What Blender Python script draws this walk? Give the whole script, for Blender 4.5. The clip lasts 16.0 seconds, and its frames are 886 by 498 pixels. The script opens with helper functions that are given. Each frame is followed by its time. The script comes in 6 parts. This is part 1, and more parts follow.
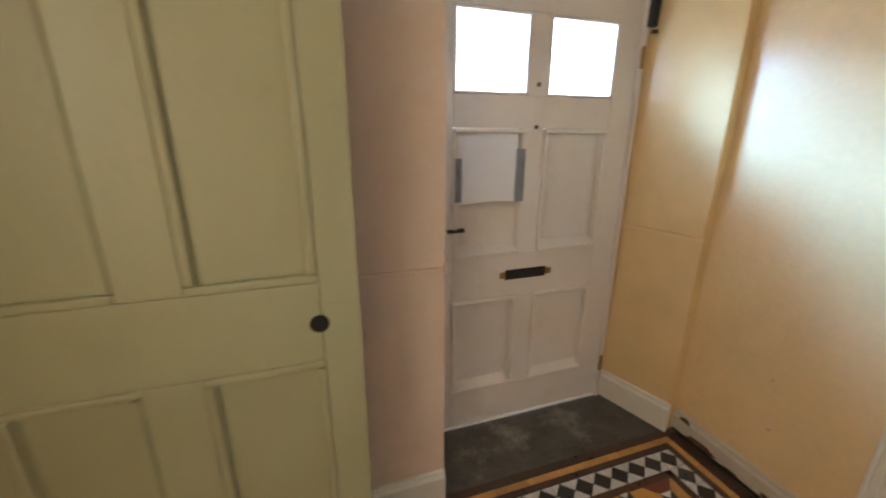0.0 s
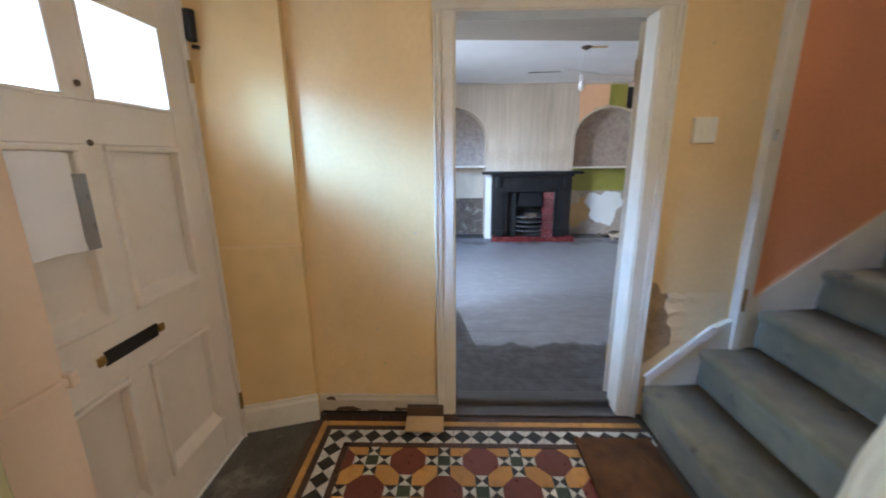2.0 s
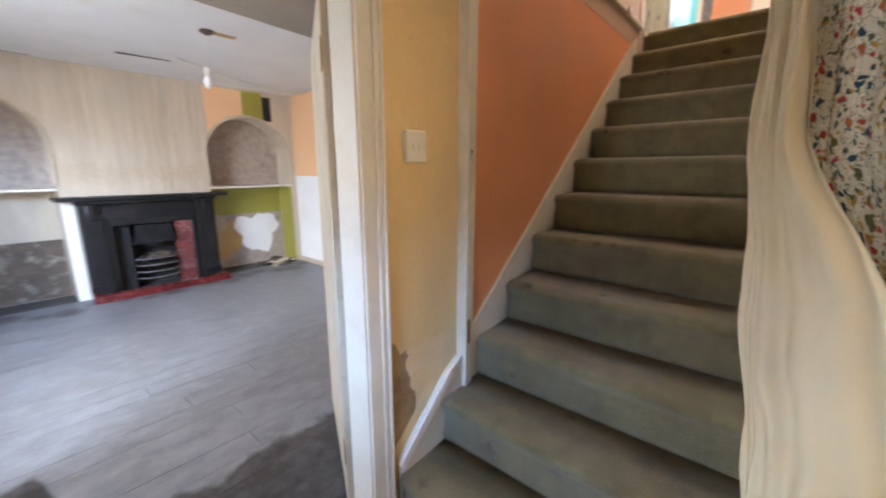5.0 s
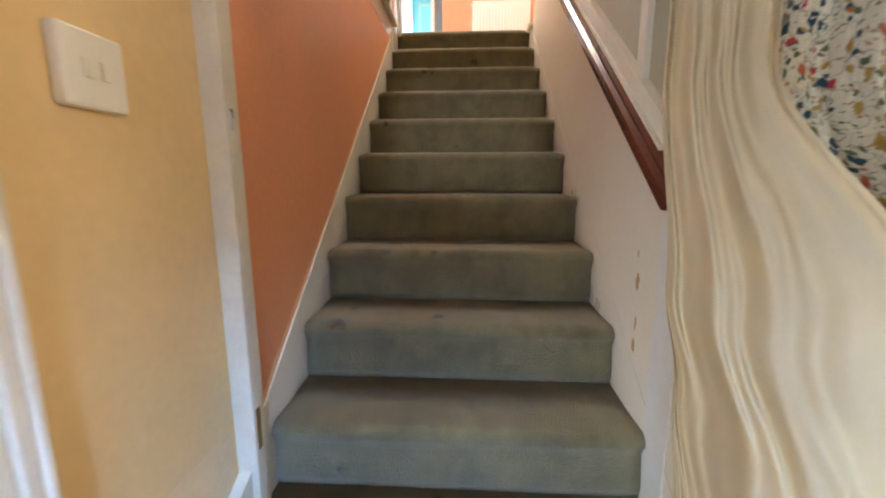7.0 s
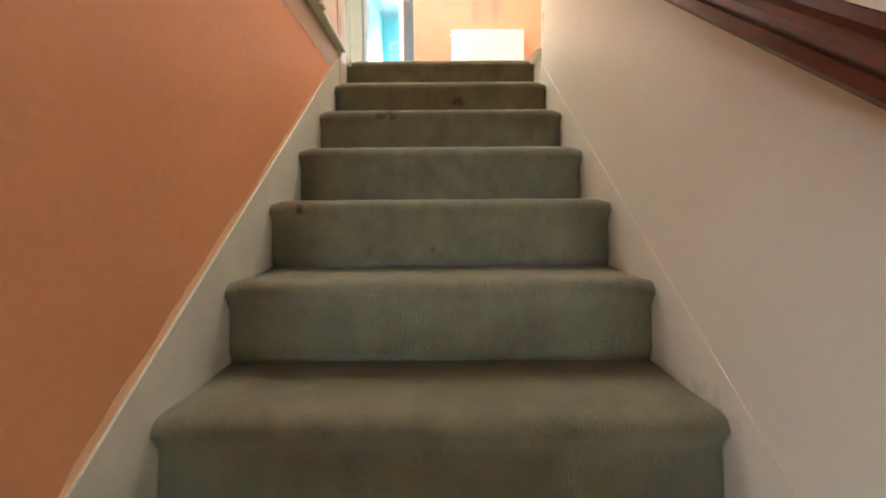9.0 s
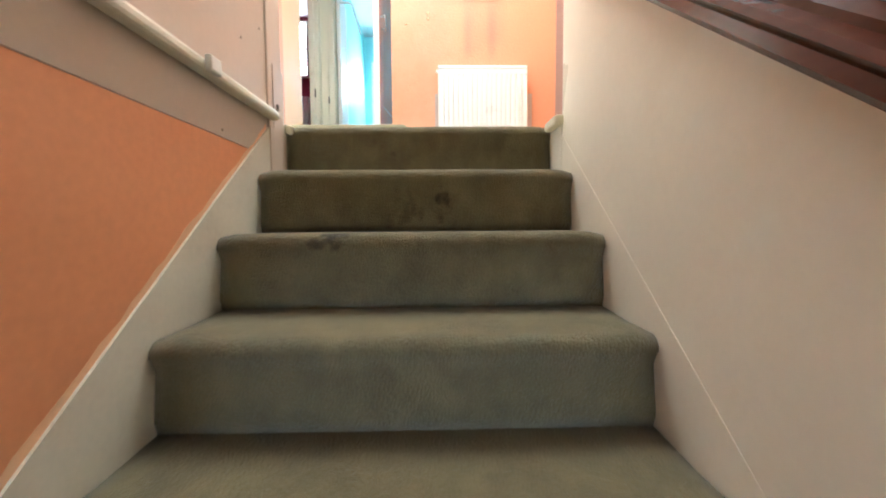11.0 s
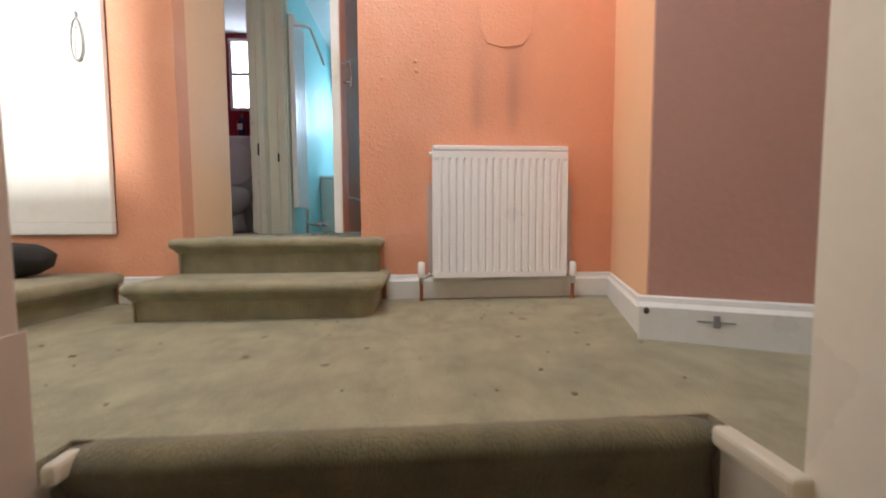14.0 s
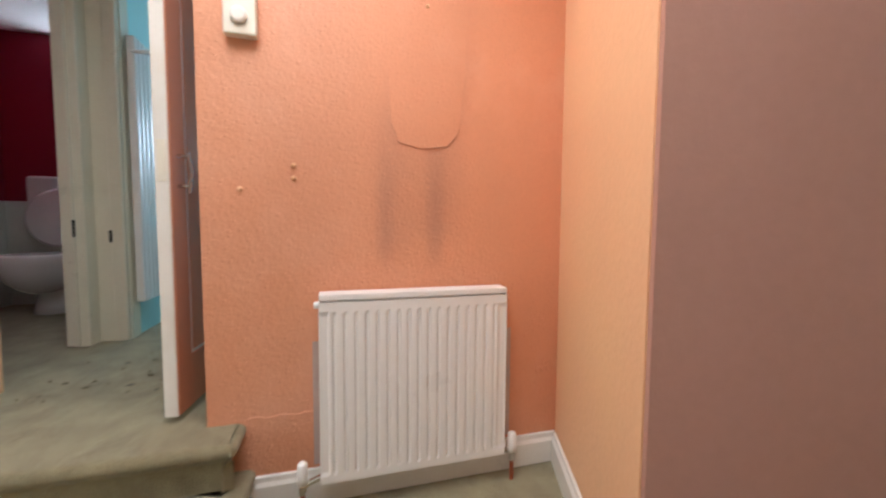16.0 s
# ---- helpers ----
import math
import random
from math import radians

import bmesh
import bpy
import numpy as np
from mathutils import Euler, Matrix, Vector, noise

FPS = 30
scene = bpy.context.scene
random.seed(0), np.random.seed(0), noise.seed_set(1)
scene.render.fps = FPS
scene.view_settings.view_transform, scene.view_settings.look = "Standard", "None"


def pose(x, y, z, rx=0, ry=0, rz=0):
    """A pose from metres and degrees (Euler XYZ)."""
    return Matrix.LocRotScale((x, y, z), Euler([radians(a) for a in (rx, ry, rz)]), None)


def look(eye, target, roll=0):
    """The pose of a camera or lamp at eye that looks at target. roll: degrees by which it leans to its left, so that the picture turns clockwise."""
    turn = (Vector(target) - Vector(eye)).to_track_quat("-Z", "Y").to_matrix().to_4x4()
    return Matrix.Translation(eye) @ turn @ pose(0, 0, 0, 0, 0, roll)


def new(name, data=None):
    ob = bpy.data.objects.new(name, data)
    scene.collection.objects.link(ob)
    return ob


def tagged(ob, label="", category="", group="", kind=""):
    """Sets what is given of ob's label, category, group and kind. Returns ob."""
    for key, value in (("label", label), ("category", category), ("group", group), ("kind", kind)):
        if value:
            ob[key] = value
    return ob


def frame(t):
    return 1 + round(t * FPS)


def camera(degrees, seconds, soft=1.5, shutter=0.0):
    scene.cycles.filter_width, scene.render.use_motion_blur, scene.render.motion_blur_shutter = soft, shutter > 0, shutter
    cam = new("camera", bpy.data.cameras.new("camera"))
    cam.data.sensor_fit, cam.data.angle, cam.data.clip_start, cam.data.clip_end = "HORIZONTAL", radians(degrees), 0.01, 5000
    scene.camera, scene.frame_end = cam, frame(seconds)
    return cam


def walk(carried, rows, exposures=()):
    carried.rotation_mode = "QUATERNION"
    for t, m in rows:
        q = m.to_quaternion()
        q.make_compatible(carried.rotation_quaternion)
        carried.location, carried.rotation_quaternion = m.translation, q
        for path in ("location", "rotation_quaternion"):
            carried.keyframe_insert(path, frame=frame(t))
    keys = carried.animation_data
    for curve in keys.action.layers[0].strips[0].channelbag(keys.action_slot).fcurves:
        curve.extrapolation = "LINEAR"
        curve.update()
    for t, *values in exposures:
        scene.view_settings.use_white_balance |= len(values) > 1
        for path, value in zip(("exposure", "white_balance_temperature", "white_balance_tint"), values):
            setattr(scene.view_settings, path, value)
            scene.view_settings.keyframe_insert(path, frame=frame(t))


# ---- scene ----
cam = camera(98.8, 16.0, soft=1.9, shutter=0.4)
PATH = [
    (0, (1.575, -0.587, 1.379), (0.965, -2.405, 0.809), 0.2),
    (0.5, (1.504, -0.799, 1.336), (0.402, -2.399, 0.86), 0.1),
    (1, (1.522, -0.966, 1.344), (-0.107, -2.023, 0.866), -0.3),
    (1.5, (1.643, -0.988, 1.367), (-0.25, -1.42, 0.889), -0.5),
    (2, (1.813, -0.97, 1.369), (-0.129, -1.021, 0.894), -0.5),
    (2.5, (1.879, -0.972, 1.369), (-0.049, -0.742, 0.889), -0.7),
    (3, (1.822, -0.979, 1.35), (-0.083, -0.602, 0.871), -0.7),
    (3.5, (1.597, -0.954, 1.336), (-0.285, -0.489, 0.845), -0.8),
    (4, (1.384, -0.918, 1.35), (-0.434, -0.251, 0.851), -0.7),
    (4.5, (1.164, -0.859, 1.372), (-0.459, 0.217, 0.919), -0.4),
    (5, (1.004, -0.85, 1.387), (-0.269, 0.639, 0.983), 0.0),
    (5.2, (0.928, -0.895, 1.375), (-0.173, 0.725, 0.975), 0.2),
    (7.4, (0.562, -0.193, 1.303), (0.506, 1.777, 0.96), -0.1),
    (7.5, (0.559, -0.13, 1.339), (0.508, 1.839, 0.994), -0.1),
    (8, (0.54, 0.097, 1.378), (0.518, 2.077, 1.099), -0.2),
    (8.5, (0.558, 0.409, 1.434), (0.554, 2.399, 1.235), -0.4),
    (9, (0.564, 0.654, 1.606), (0.564, 2.648, 1.457), -0.4),
    (9.2, (0.559, 0.728, 1.653), (0.558, 2.723, 1.502), -0.4),
    (11.4, (0.622, 1.422, 2.187), (0.698, 3.417, 2.071), -0.5),
    (11.5, (0.621, 1.447, 2.206), (0.714, 3.441, 2.08), -0.4),
    (12, (0.63, 1.627, 2.376), (0.736, 3.62, 2.249), -0.3),
    (12.5, (0.542, 1.786, 2.475), (0.653, 3.779, 2.341), -0.1),
    (13, (0.548, 1.915, 2.604), (0.668, 3.907, 2.467), -0.1),
    (13.5, (0.595, 2.105, 2.756), (0.729, 4.095, 2.617), -0.2),
    (14, (0.574, 2.281, 2.843), (0.714, 4.272, 2.72), -0.3),
    (14.5, (0.585, 2.425, 2.985), (0.781, 4.413, 2.875), -0.4),
    (15, (0.635, 2.584, 3.138), (0.935, 4.558, 3.009), -0.2),
    (15.5, (0.656, 2.707, 3.245), (1.014, 4.671, 3.123), -0.1),
    (16, (0.701, 2.79, 3.399), (1.241, 4.712, 3.272), 0.4),
]
walk(cam, [(t, look(eye, target, roll)) for t, eye, target, roll in PATH],
     exposures=[(0, 0.05, 6250, 12), (0.6, -0.1, 6250, 12), (1.2, -0.1, 6250, 11), (2.0, -0.05, 6300, 13), (3.6, -0.02, 6500, 13), (5.0, 0.2, 7400, 18), (7.4, 0.72, 6900, 13), (8.4, 0.9, 6900, 11), (8.9, 0.9, 6200, 4), (9.2, 0.9, 5900, 2), (11.4, 0.75, 5550, 1),
                (12.5, 0.3, 5650, 3), (13.5, -0.27, 5750, 6), (14.0, -0.58, 5900, 11), (16.0, -0.66, 6000, 12)])

# ---- world and light ----
world = bpy.data.worlds.new("sky")
scene.world = world
world.use_nodes = True
sky = world.node_tree.nodes.new("ShaderNodeTexSky")
sky.sky_type = "NISHITA"
sky.sun_disc = False
sky.sun_elevation, sky.sun_rotation = radians(40), radians(200)
bg = world.node_tree.nodes["Background"]
world.node_tree.links.new(sky.outputs[0], bg.inputs[0])
bg.inputs[1].default_value = 0.12
scene.view_settings.exposure = 0.0


def area_lamp(name, eye, target, sx, sy, power, colour):
    """An area lamp, for daylight in an opening and for added fill."""
    lamp = bpy.data.lights.new(name, "AREA")
    lamp.shape, lamp.size, lamp.size_y, lamp.energy, lamp.color = "RECTANGLE", sx, sy, power, colour
    ob = new(name, lamp)
    ob.matrix_world = look(eye, target)
    return ob


UC_SKY = 4.82
COOL = (0.72, 0.86, 1.0)
area_lamp("daylight_front_door", (1.62, -3.70, 2.62), (0.62, -1.9, 1.64), 1.7, 0.75, 720, (0.24, 0.51, 1.0))
# warm fill from an added, unseen east window
area_lamp("fill_hall", (2.47, -0.12, 1.5), (0.0, -0.12, 1.0), 0.85, 1.05, 13, (1.0, 0.84, 0.62))
# added lamp outside, set so the door panes pass it to the curtain
area_lamp("curtain_fill_front", (-0.30, -3.65, 2.42), (1.15, -0.1, 0.9), 0.6, 0.7, 480, (0.55, 0.76, 1.0))
# small unseen lamp added outside to lift the middle steps
area_lamp("steps_fill_street", (0.42, -4.20, 1.72), (0.60, 2.0, 1.8), 0.10, 0.15, 70, (0.66, 0.80, 1.0))
area_lamp("daylight_living_room", (-1.8, -2.06, 1.43), (-2.0, 1.0, 0.2), 1.7, 1.25, 54, (0.64, 0.79, 1.0))
area_lamp("daylight_landing", (-2.36, 3.2, 3.75), (0.5, 3.4, 2.6), 0.85, 1.15, 26, (1.0, 0.93, 0.80))
# weak fill hung in the closed upper front room, no window there
area_lamp("fill_upper_front", (2.2, 0.8, 4.2), (0.2, 4.2, 2.9), 0.8, 0.9, 1.5, (0.72, 0.84, 1.0))
area_lamp("daylight_skylight", (0.50, 3.20, UC_SKY), (0.50, 3.20, 0.0), 0.78, 1.24, 46, (1.0, 0.94, 0.86))
area_lamp("daylight_bathroom", (0.17, 6.77, 3.95), (0.0, 5.0, 3.4), 0.7, 0.8, 27, COOL)
# small lamp in place of the sun, aimed through the added slot
area_lamp("sunlight_landing", (-1.95, -0.60, 5.0), (-1.0, 4.03, 3.6), 0.35, 0.35, 800, (1.0, 0.93, 0.80))

# ---- materials ----
def material(name, colour, rough=0.6, metal=0.0, vary=0.12, scale=6.0, fine=60.0, bump=0.15, stain=None, stain_amt=0.0, stain_scale=2.0,
             gloss_var=0.1, stretch=(1, 1, 1), bump_dist=0.004, sheen=0.0, pile=False, chips=0.0):
    """A painted or natural surface: base colour varied at two scales, optional stains, and fine relief."""
    m = bpy.data.materials.new(name)
    m.use_nodes = True
    nt = m.node_tree
    n, ln = nt.nodes, nt.links
    bsdf = n["Principled BSDF"]
    geo = n.new("ShaderNodeNewGeometry")
    mp = n.new("ShaderNodeMapping")
    mp.inputs["Scale"].default_value = stretch
    ln.new(geo.outputs["Position"], mp.inputs["Vector"])
    big = n.new("ShaderNodeTexNoise")
    big.inputs["Scale"].default_value, big.inputs["Detail"].default_value = scale, 5.0
    small = n.new("ShaderNodeTexNoise")
    small.inputs["Scale"].default_value, small.inputs["Detail"].default_value = fine, 4.0
    for t in (big, small):
        ln.new(mp.outputs[0], t.inputs["Vector"])
    mix = n.new("ShaderNodeMath")
    mix.operation = "MULTIPLY_ADD"
    ln.new(small.outputs[0], mix.inputs[0])
    mix.inputs[1].default_value = 0.5
    ln.new(big.outputs[0], mix.inputs[2])
    ramp = n.new("ShaderNodeMapRange")
    ramp.inputs["From Min"].default_value, ramp.inputs["From Max"].default_value = 0.45, 1.05
    ramp.inputs["To Min"].default_value, ramp.inputs["To Max"].default_value = 1 - vary, 1 + vary
    ln.new(mix.outputs[0], ramp.inputs[0])
    col = n.new("ShaderNodeVectorMath")
    col.operation = "SCALE"
    col.inputs[0].default_value = colour[:3]
    ln.new(ramp.outputs[0], col.inputs["Scale"])
    out = col.outputs[0]
    if stain:
        sn = n.new("ShaderNodeTexNoise")
        sn.inputs["Scale"].default_value, sn.inputs["Detail"].default_value, sn.inputs["Roughness"].default_value = stain_scale, 7.0, 0.65
        ln.new(mp.outputs[0], sn.inputs["Vector"])
        sr = n.new("ShaderNodeMapRange")
        sr.inputs["From Min"].default_value, sr.inputs["From Max"].default_value = 0.52, 0.72
        sr.inputs["To Max"].default_value = stain_amt
        ln.new(sn.outputs[0], sr.inputs[0])
        mx = n.new("ShaderNodeMix")
        mx.data_type = "RGBA"
        ln.new(sr.outputs[0], mx.inputs[0])
        ln.new(out, mx.inputs[6])
        mx.inputs[7].default_value = (*stain[:3], 1)
        out = mx.outputs[2]
    if pile:
        # brushed pile: faint light and dark streaks along the run
        comb = n.new("ShaderNodeMapping")
        comb.inputs["Scale"].default_value = (30, 9, 9)
        ln.new(geo.outputs["Position"], comb.inputs["Vector"])
        st = n.new("ShaderNodeTexNoise")
        st.inputs["Scale"].default_value, st.inputs["Detail"].default_value = 1.0, 5.0
        ln.new(comb.outputs[0], st.inputs["Vector"])
        sr2 = n.new("ShaderNodeMapRange")
        sr2.inputs["From Min"].default_value, sr2.inputs["From Max"].default_value = 0.3, 0.7
        sr2.inputs["To Min"].default_value, sr2.inputs["To Max"].default_value = 0.93, 1.07
        ln.new(st.outputs[0], sr2.inputs[0])
        sc2 = n.new("ShaderNodeVectorMath")
        sc2.operation = "SCALE"
        ln.new(out, sc2.inputs[0])
        ln.new(sr2.outputs[0], sc2.inputs["Scale"])
        out = sc2.outputs[0]
    ln.new(out, bsdf.inputs["Base Color"])
    rr = n.new("ShaderNodeMapRange")
    rr.inputs["From Min"].default_value, rr.inputs["From Max"].default_value = 0.3, 0.7
    rr.inputs["To Min"].default_value, rr.inputs["To Max"].default_value = max(rough - gloss_var, 0.02), min(rough + gloss_var, 1)
    ln.new(big.outputs[0], rr.inputs[0])
    ln.new(rr.outputs[0], bsdf.inputs["Roughness"])
    bsdf.inputs["Metallic"].default_value = metal
    if sheen:
        bsdf.inputs["Sheen Weight"].default_value = sheen
        bsdf.inputs["Sheen Roughness"].default_value = 0.5
    if bump:
        bp = n.new("ShaderNodeBump")
        bp.inputs["Strength"].default_value, bp.inputs["Distance"].default_value = bump, bump_dist
        height = small.outputs[0] if pile else mix.outputs[0]
        if chips:
            ch = n.new("ShaderNodeTexVoronoi")
            ch.inputs["Scale"].default_value = chips
            ln.new(mp.outputs[0], ch.inputs["Vector"])
            lump = n.new("ShaderNodeMapRange")
            lump.interpolation_type = "SMOOTHSTEP"
            lump.inputs["From Min"].default_value, lump.inputs["From Max"].default_value = 0.42, 0.12
            ln.new(ch.outputs["Distance"], lump.inputs[0])
            pick = n.new("ShaderNodeSeparateColor")
            ln.new(ch.outputs["Color"], pick.inputs[0])
            keep = n.new("ShaderNodeMath")
            keep.operation = "MULTIPLY"
            ln.new(lump.outputs[0], keep.inputs[0])
            ln.new(pick.outputs[0], keep.inputs[1])
            both = n.new("ShaderNodeMath")
            both.operation = "MULTIPLY_ADD"
            ln.new(keep.outputs[0], both.inputs[0])
            both.inputs[1].default_value = 0.22
            ln.new(mix.outputs[0], both.inputs[2])
            height = both.outputs[0]
        ln.new(height, bp.inputs["Height"])
        ln.new(bp.outputs[0], bsdf.inputs["Normal"])
    return m


def tile_material(name, colour, vary=0.18, rough=0.35):
    """Fired clay: each tile its own shade, speckled, slightly worn gloss."""
    m = material(name, colour, rough, 0, 0.15, 25, 240, 0.1, (0.06, 0.05, 0.04), 0.35, 5.0)
    nt = m.node_tree
    bsdf = nt.nodes["Principled BSDF"]
    src = bsdf.inputs["Base Color"].links[0].from_socket
    info = nt.nodes.new("ShaderNodeObjectInfo")
    mr = nt.nodes.new("ShaderNodeMapRange")
    mr.inputs["To Min"].default_value, mr.inputs["To Max"].default_value = 1 - vary, 1 + vary
    nt.links.new(info.outputs["Random"], mr.inputs[0])
    sc = nt.nodes.new("ShaderNodeVectorMath")
    sc.operation = "SCALE"
    nt.links.new(src, sc.inputs[0])
    nt.links.new(mr.outputs[0], sc.inputs["Scale"])
    nt.links.new(sc.outputs[0], bsdf.inputs["Base Color"])
    return m


M = {}
M["yellow"] = material("old_cream_gloss_paint", (0.80, 0.58, 0.30), 0.36, 0, 0.08, 2.2, 40, 0.10, (0.62, 0.40, 0.15), 0.35, 1.6, 0.08)
M["white"] = material("aged_white_gloss_paint", (0.74, 0.69, 0.58), 0.36, 0, 0.07, 5, 80, 0.10, (0.48, 0.40, 0.28), 0.35, 4.0, 0.08)
M["doorwhite"] = material("front_door_white_paint", (0.76, 0.69, 0.61), 0.42, 0, 0.05, 4, 70, 0.10, (0.50, 0.40, 0.32), 0.25, 5.0, 0.08)
M["green"] = material("pale_green_door_paint", (0.42, 0.415, 0.255), 0.40, 0, 0.06, 4, 70, 0.10, (0.36, 0.32, 0.16), 0.3, 3.0, 0.08)
M["pink"] = material("lobby_pinkish_cream_paint", (0.78, 0.61, 0.48), 0.45, 0, 0.07, 3, 50, 0.12, (0.55, 0.36, 0.22), 0.35, 2.0, 0.08)
M["orange"] = material("terracotta_orange_emulsion", (0.80, 0.335, 0.16), 0.55, 0, 0.10, 2.0, 55, 0.2, (0.70, 0.33, 0.16), 0.35, 1.4)
M["orange_up"] = material("orange_emulsion_on_lining_paper", (0.72, 0.325, 0.185), 0.60, 0, 0.05, 3.0, 85, 0.7, (0.80, 0.42, 0.28), 0.6, 1.2, bump_dist=0.008, chips=60.0)
# lit cream, then a darker pinkish copy with the west wall's shade in it
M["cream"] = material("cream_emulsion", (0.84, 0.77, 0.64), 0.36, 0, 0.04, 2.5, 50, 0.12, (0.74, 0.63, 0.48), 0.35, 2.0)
M["cream_shaded"] = material("pinkish_cream_shaded", (0.58, 0.47, 0.385), 0.42, 0, 0.05, 2.5, 50, 0.15, (0.50, 0.385, 0.30), 0.35, 2.0)
# lightened for the light on the passage reveal and landing east wall
M["peach"] = material("lightened_peach_emulsion", (0.85, 0.515, 0.298), 0.60, 0, 0.06, 3, 60, 0.4, (0.78, 0.55, 0.28), 0.3, 1.5, bump_dist=0.006)
# the landing pier's shade is toned into this mauve
M["mauve"] = material("shaded_mauve_emulsion", (0.52, 0.285, 0.225), 0.6, 0, 0.06, 3, 45, 0.5, (0.48, 0.255, 0.20), 0.3, 2.0, bump_dist=0.006)
# carpet in two tones: the flight's shade and the landing's light in the colour
M["carpet"] = material("green_grey_carpet_shaded", (0.168, 0.140, 0.068), 0.95, 0, 0.30, 9.0, 190, 1.0, (0.065, 0.050, 0.028), 0.5, 6.0, 0.03, bump_dist=0.007, sheen=0.2, pile=True)
M["carpet_up"] = material("green_grey_carpet_lit", (0.32, 0.29, 0.178), 0.95, 0, 0.26, 8.0, 190, 1.0, (0.12, 0.10, 0.055), 0.4, 7.0, 0.03, bump_dist=0.007, sheen=0.2, pile=True)
M["ceiling"] = material("white_ceiling_paint", (0.80, 0.80, 0.80), 0.8, 0, 0.05, 3, 40, 0.2, (0.62, 0.60, 0.56), 0.3, 1.8)
M["roomfloor"] = material("dusty_grey_floorboards", (0.21, 0.215, 0.24), 0.45, 0, 0.30, 6, 60, 0.5, (0.31, 0.315, 0.335), 0.6, 8.0, 0.12, (1.6, 1, 1))
M["darkfloor"] = material("dark_worn_boards", (0.075, 0.07, 0.07), 0.5, 0, 0.35, 7, 70, 0.4, (0.17, 0.16, 0.15), 0.6, 4.0, 0.12, (3, 1, 1))
M["plaster"] = material("bare_stained_plaster", (0.54, 0.45, 0.345), 0.85, 0, 0.14, 4, 40, 0.3, (0.46, 0.36, 0.25), 0.55, 2.4, 0.05, (1, 1.7, 0.55))
M["yellow_gloss"] = material("thick_glossy_cream_paint", (0.80, 0.58, 0.29), 0.17, 0, 0.07, 4.5, 16, 0.35, (0.66, 0.42, 0.17), 0.35, 2.0, 0.04, bump_dist=0.006)
# beam plaster in brown, its underside's shade put into the colour
M["beampaint"] = material("shaded_beam_plaster", (0.42, 0.36, 0.29), 0.8, 0, 0.1, 3, 40, 0.2, (0.34, 0.27, 0.2), 0.4, 2.0)
M["worncream"] = material("dirty_worn_cream_paint", (0.58, 0.51, 0.40), 0.45, 0, 0.12, 5, 70, 0.15, (0.34, 0.25, 0.16), 0.55, 5.0)
M["iron"] = material("black_cast_iron", (0.018, 0.018, 0.02), 0.42, 0.4, 0.3, 9, 90, 0.25, (0.06, 0.05, 0.045), 0.4, 6.0)
M["redtile"] = tile_material("glazed_oxblood_tile", (0.14, 0.02, 0.02), 0.2, 0.25)
M["mahogany"] = material("dark_varnished_mahogany", (0.10, 0.024, 0.013), 0.20, 0, 0.35, 4, 60, 0.15, (0.03, 0.01, 0.006), 0.5, 5.0, 0.06, (1, 0.25, 1))
M["stone"] = material("worn_dark_concrete", (0.085, 0.078, 0.065), 0.6, 0, 0.5, 9, 60, 0.6, (0.34, 0.31, 0.26), 0.75, 5.5)
M["darkwood"] = material("dark_old_timber", (0.10, 0.06, 0.035), 0.6, 0, 0.3, 6, 60, 0.4, (0.04, 0.025, 0.015), 0.5, 4.0)
M["mat"] = material("brown_coir_mat", (0.115, 0.046, 0.013), 0.95, 0, 0.45, 14, 220, 1.0, (0.045, 0.018, 0.008), 0.6, 5.0, 0.03, bump_dist=0.01)
M["card"] = material("tan_cardboard", (0.55, 0.36, 0.17), 0.8, 0, 0.1, 8, 80, 0.2, (0.42, 0.26, 0.12), 0.3, 4.0)
M["lining"] = material("cream_curtain_lining", (0.84, 0.79, 0.66), 0.8, 0, 0.05, 5, 300, 0.25, (0.70, 0.60, 0.42), 0.3, 3.0)


def let_light_through(m, share, colour):
    """Thin cloth: part of the light that falls on one side shows on the other."""
    nt = m.node_tree
    tl = nt.nodes.new("ShaderNodeBsdfTranslucent")
    tl.inputs["Color"].default_value = (*colour, 1)
    mx = nt.nodes.new("ShaderNodeMixShader")
    mx.inputs[0].default_value = share
    nt.links.new(nt.nodes["Principled BSDF"].outputs[0], mx.inputs[1])
    nt.links.new(tl.outputs[0], mx.inputs[2])
    nt.links.new(mx.outputs[0], nt.nodes["Material Output"].inputs["Surface"])


let_light_through(M["lining"], 0.45, (0.86, 0.78, 0.60))
M["radwhite"] = material("white_radiator_enamel", (0.86, 0.85, 0.84), 0.36, 0, 0.02, 4, 60, 0.0, (0.74, 0.68, 0.60), 0.05, 4.0)
M["chrome"] = material("dull_chrome", (0.6, 0.6, 0.6), 0.25, 1.0, 0.1, 20, 100, 0.05)
M["copper"] = material("tarnished_copper", (0.45, 0.16, 0.07), 0.4, 1.0, 0.2, 20, 100, 0.1)
M["black"] = material("black_recess", (0.012, 0.011, 0.010), 0.7, 0, 0.2, 10, 80, 0.2)
M["brass"] = material("dull_brass", (0.35, 0.22, 0.08), 0.45, 0.9, 0.2, 20, 100, 0.1)
M["paper"] = material("white_taped_paper", (0.80, 0.79, 0.80), 0.75, 0, 0.03, 6, 60, 0.1)
M["tape"] = material("grey_duct_tape", (0.22, 0.22, 0.23), 0.35, 0, 0.12, 20, 120, 0.2)
M["plastic"] = material("yellowed_white_plastic", (0.78, 0.74, 0.64), 0.4, 0, 0.04, 8, 80, 0.05)
M["skirt"] = material("white_skirting_gloss", (0.80, 0.78, 0.74), 0.35, 0, 0.05, 5, 80, 0.1, (0.55, 0.48, 0.38), 0.3, 5.0)
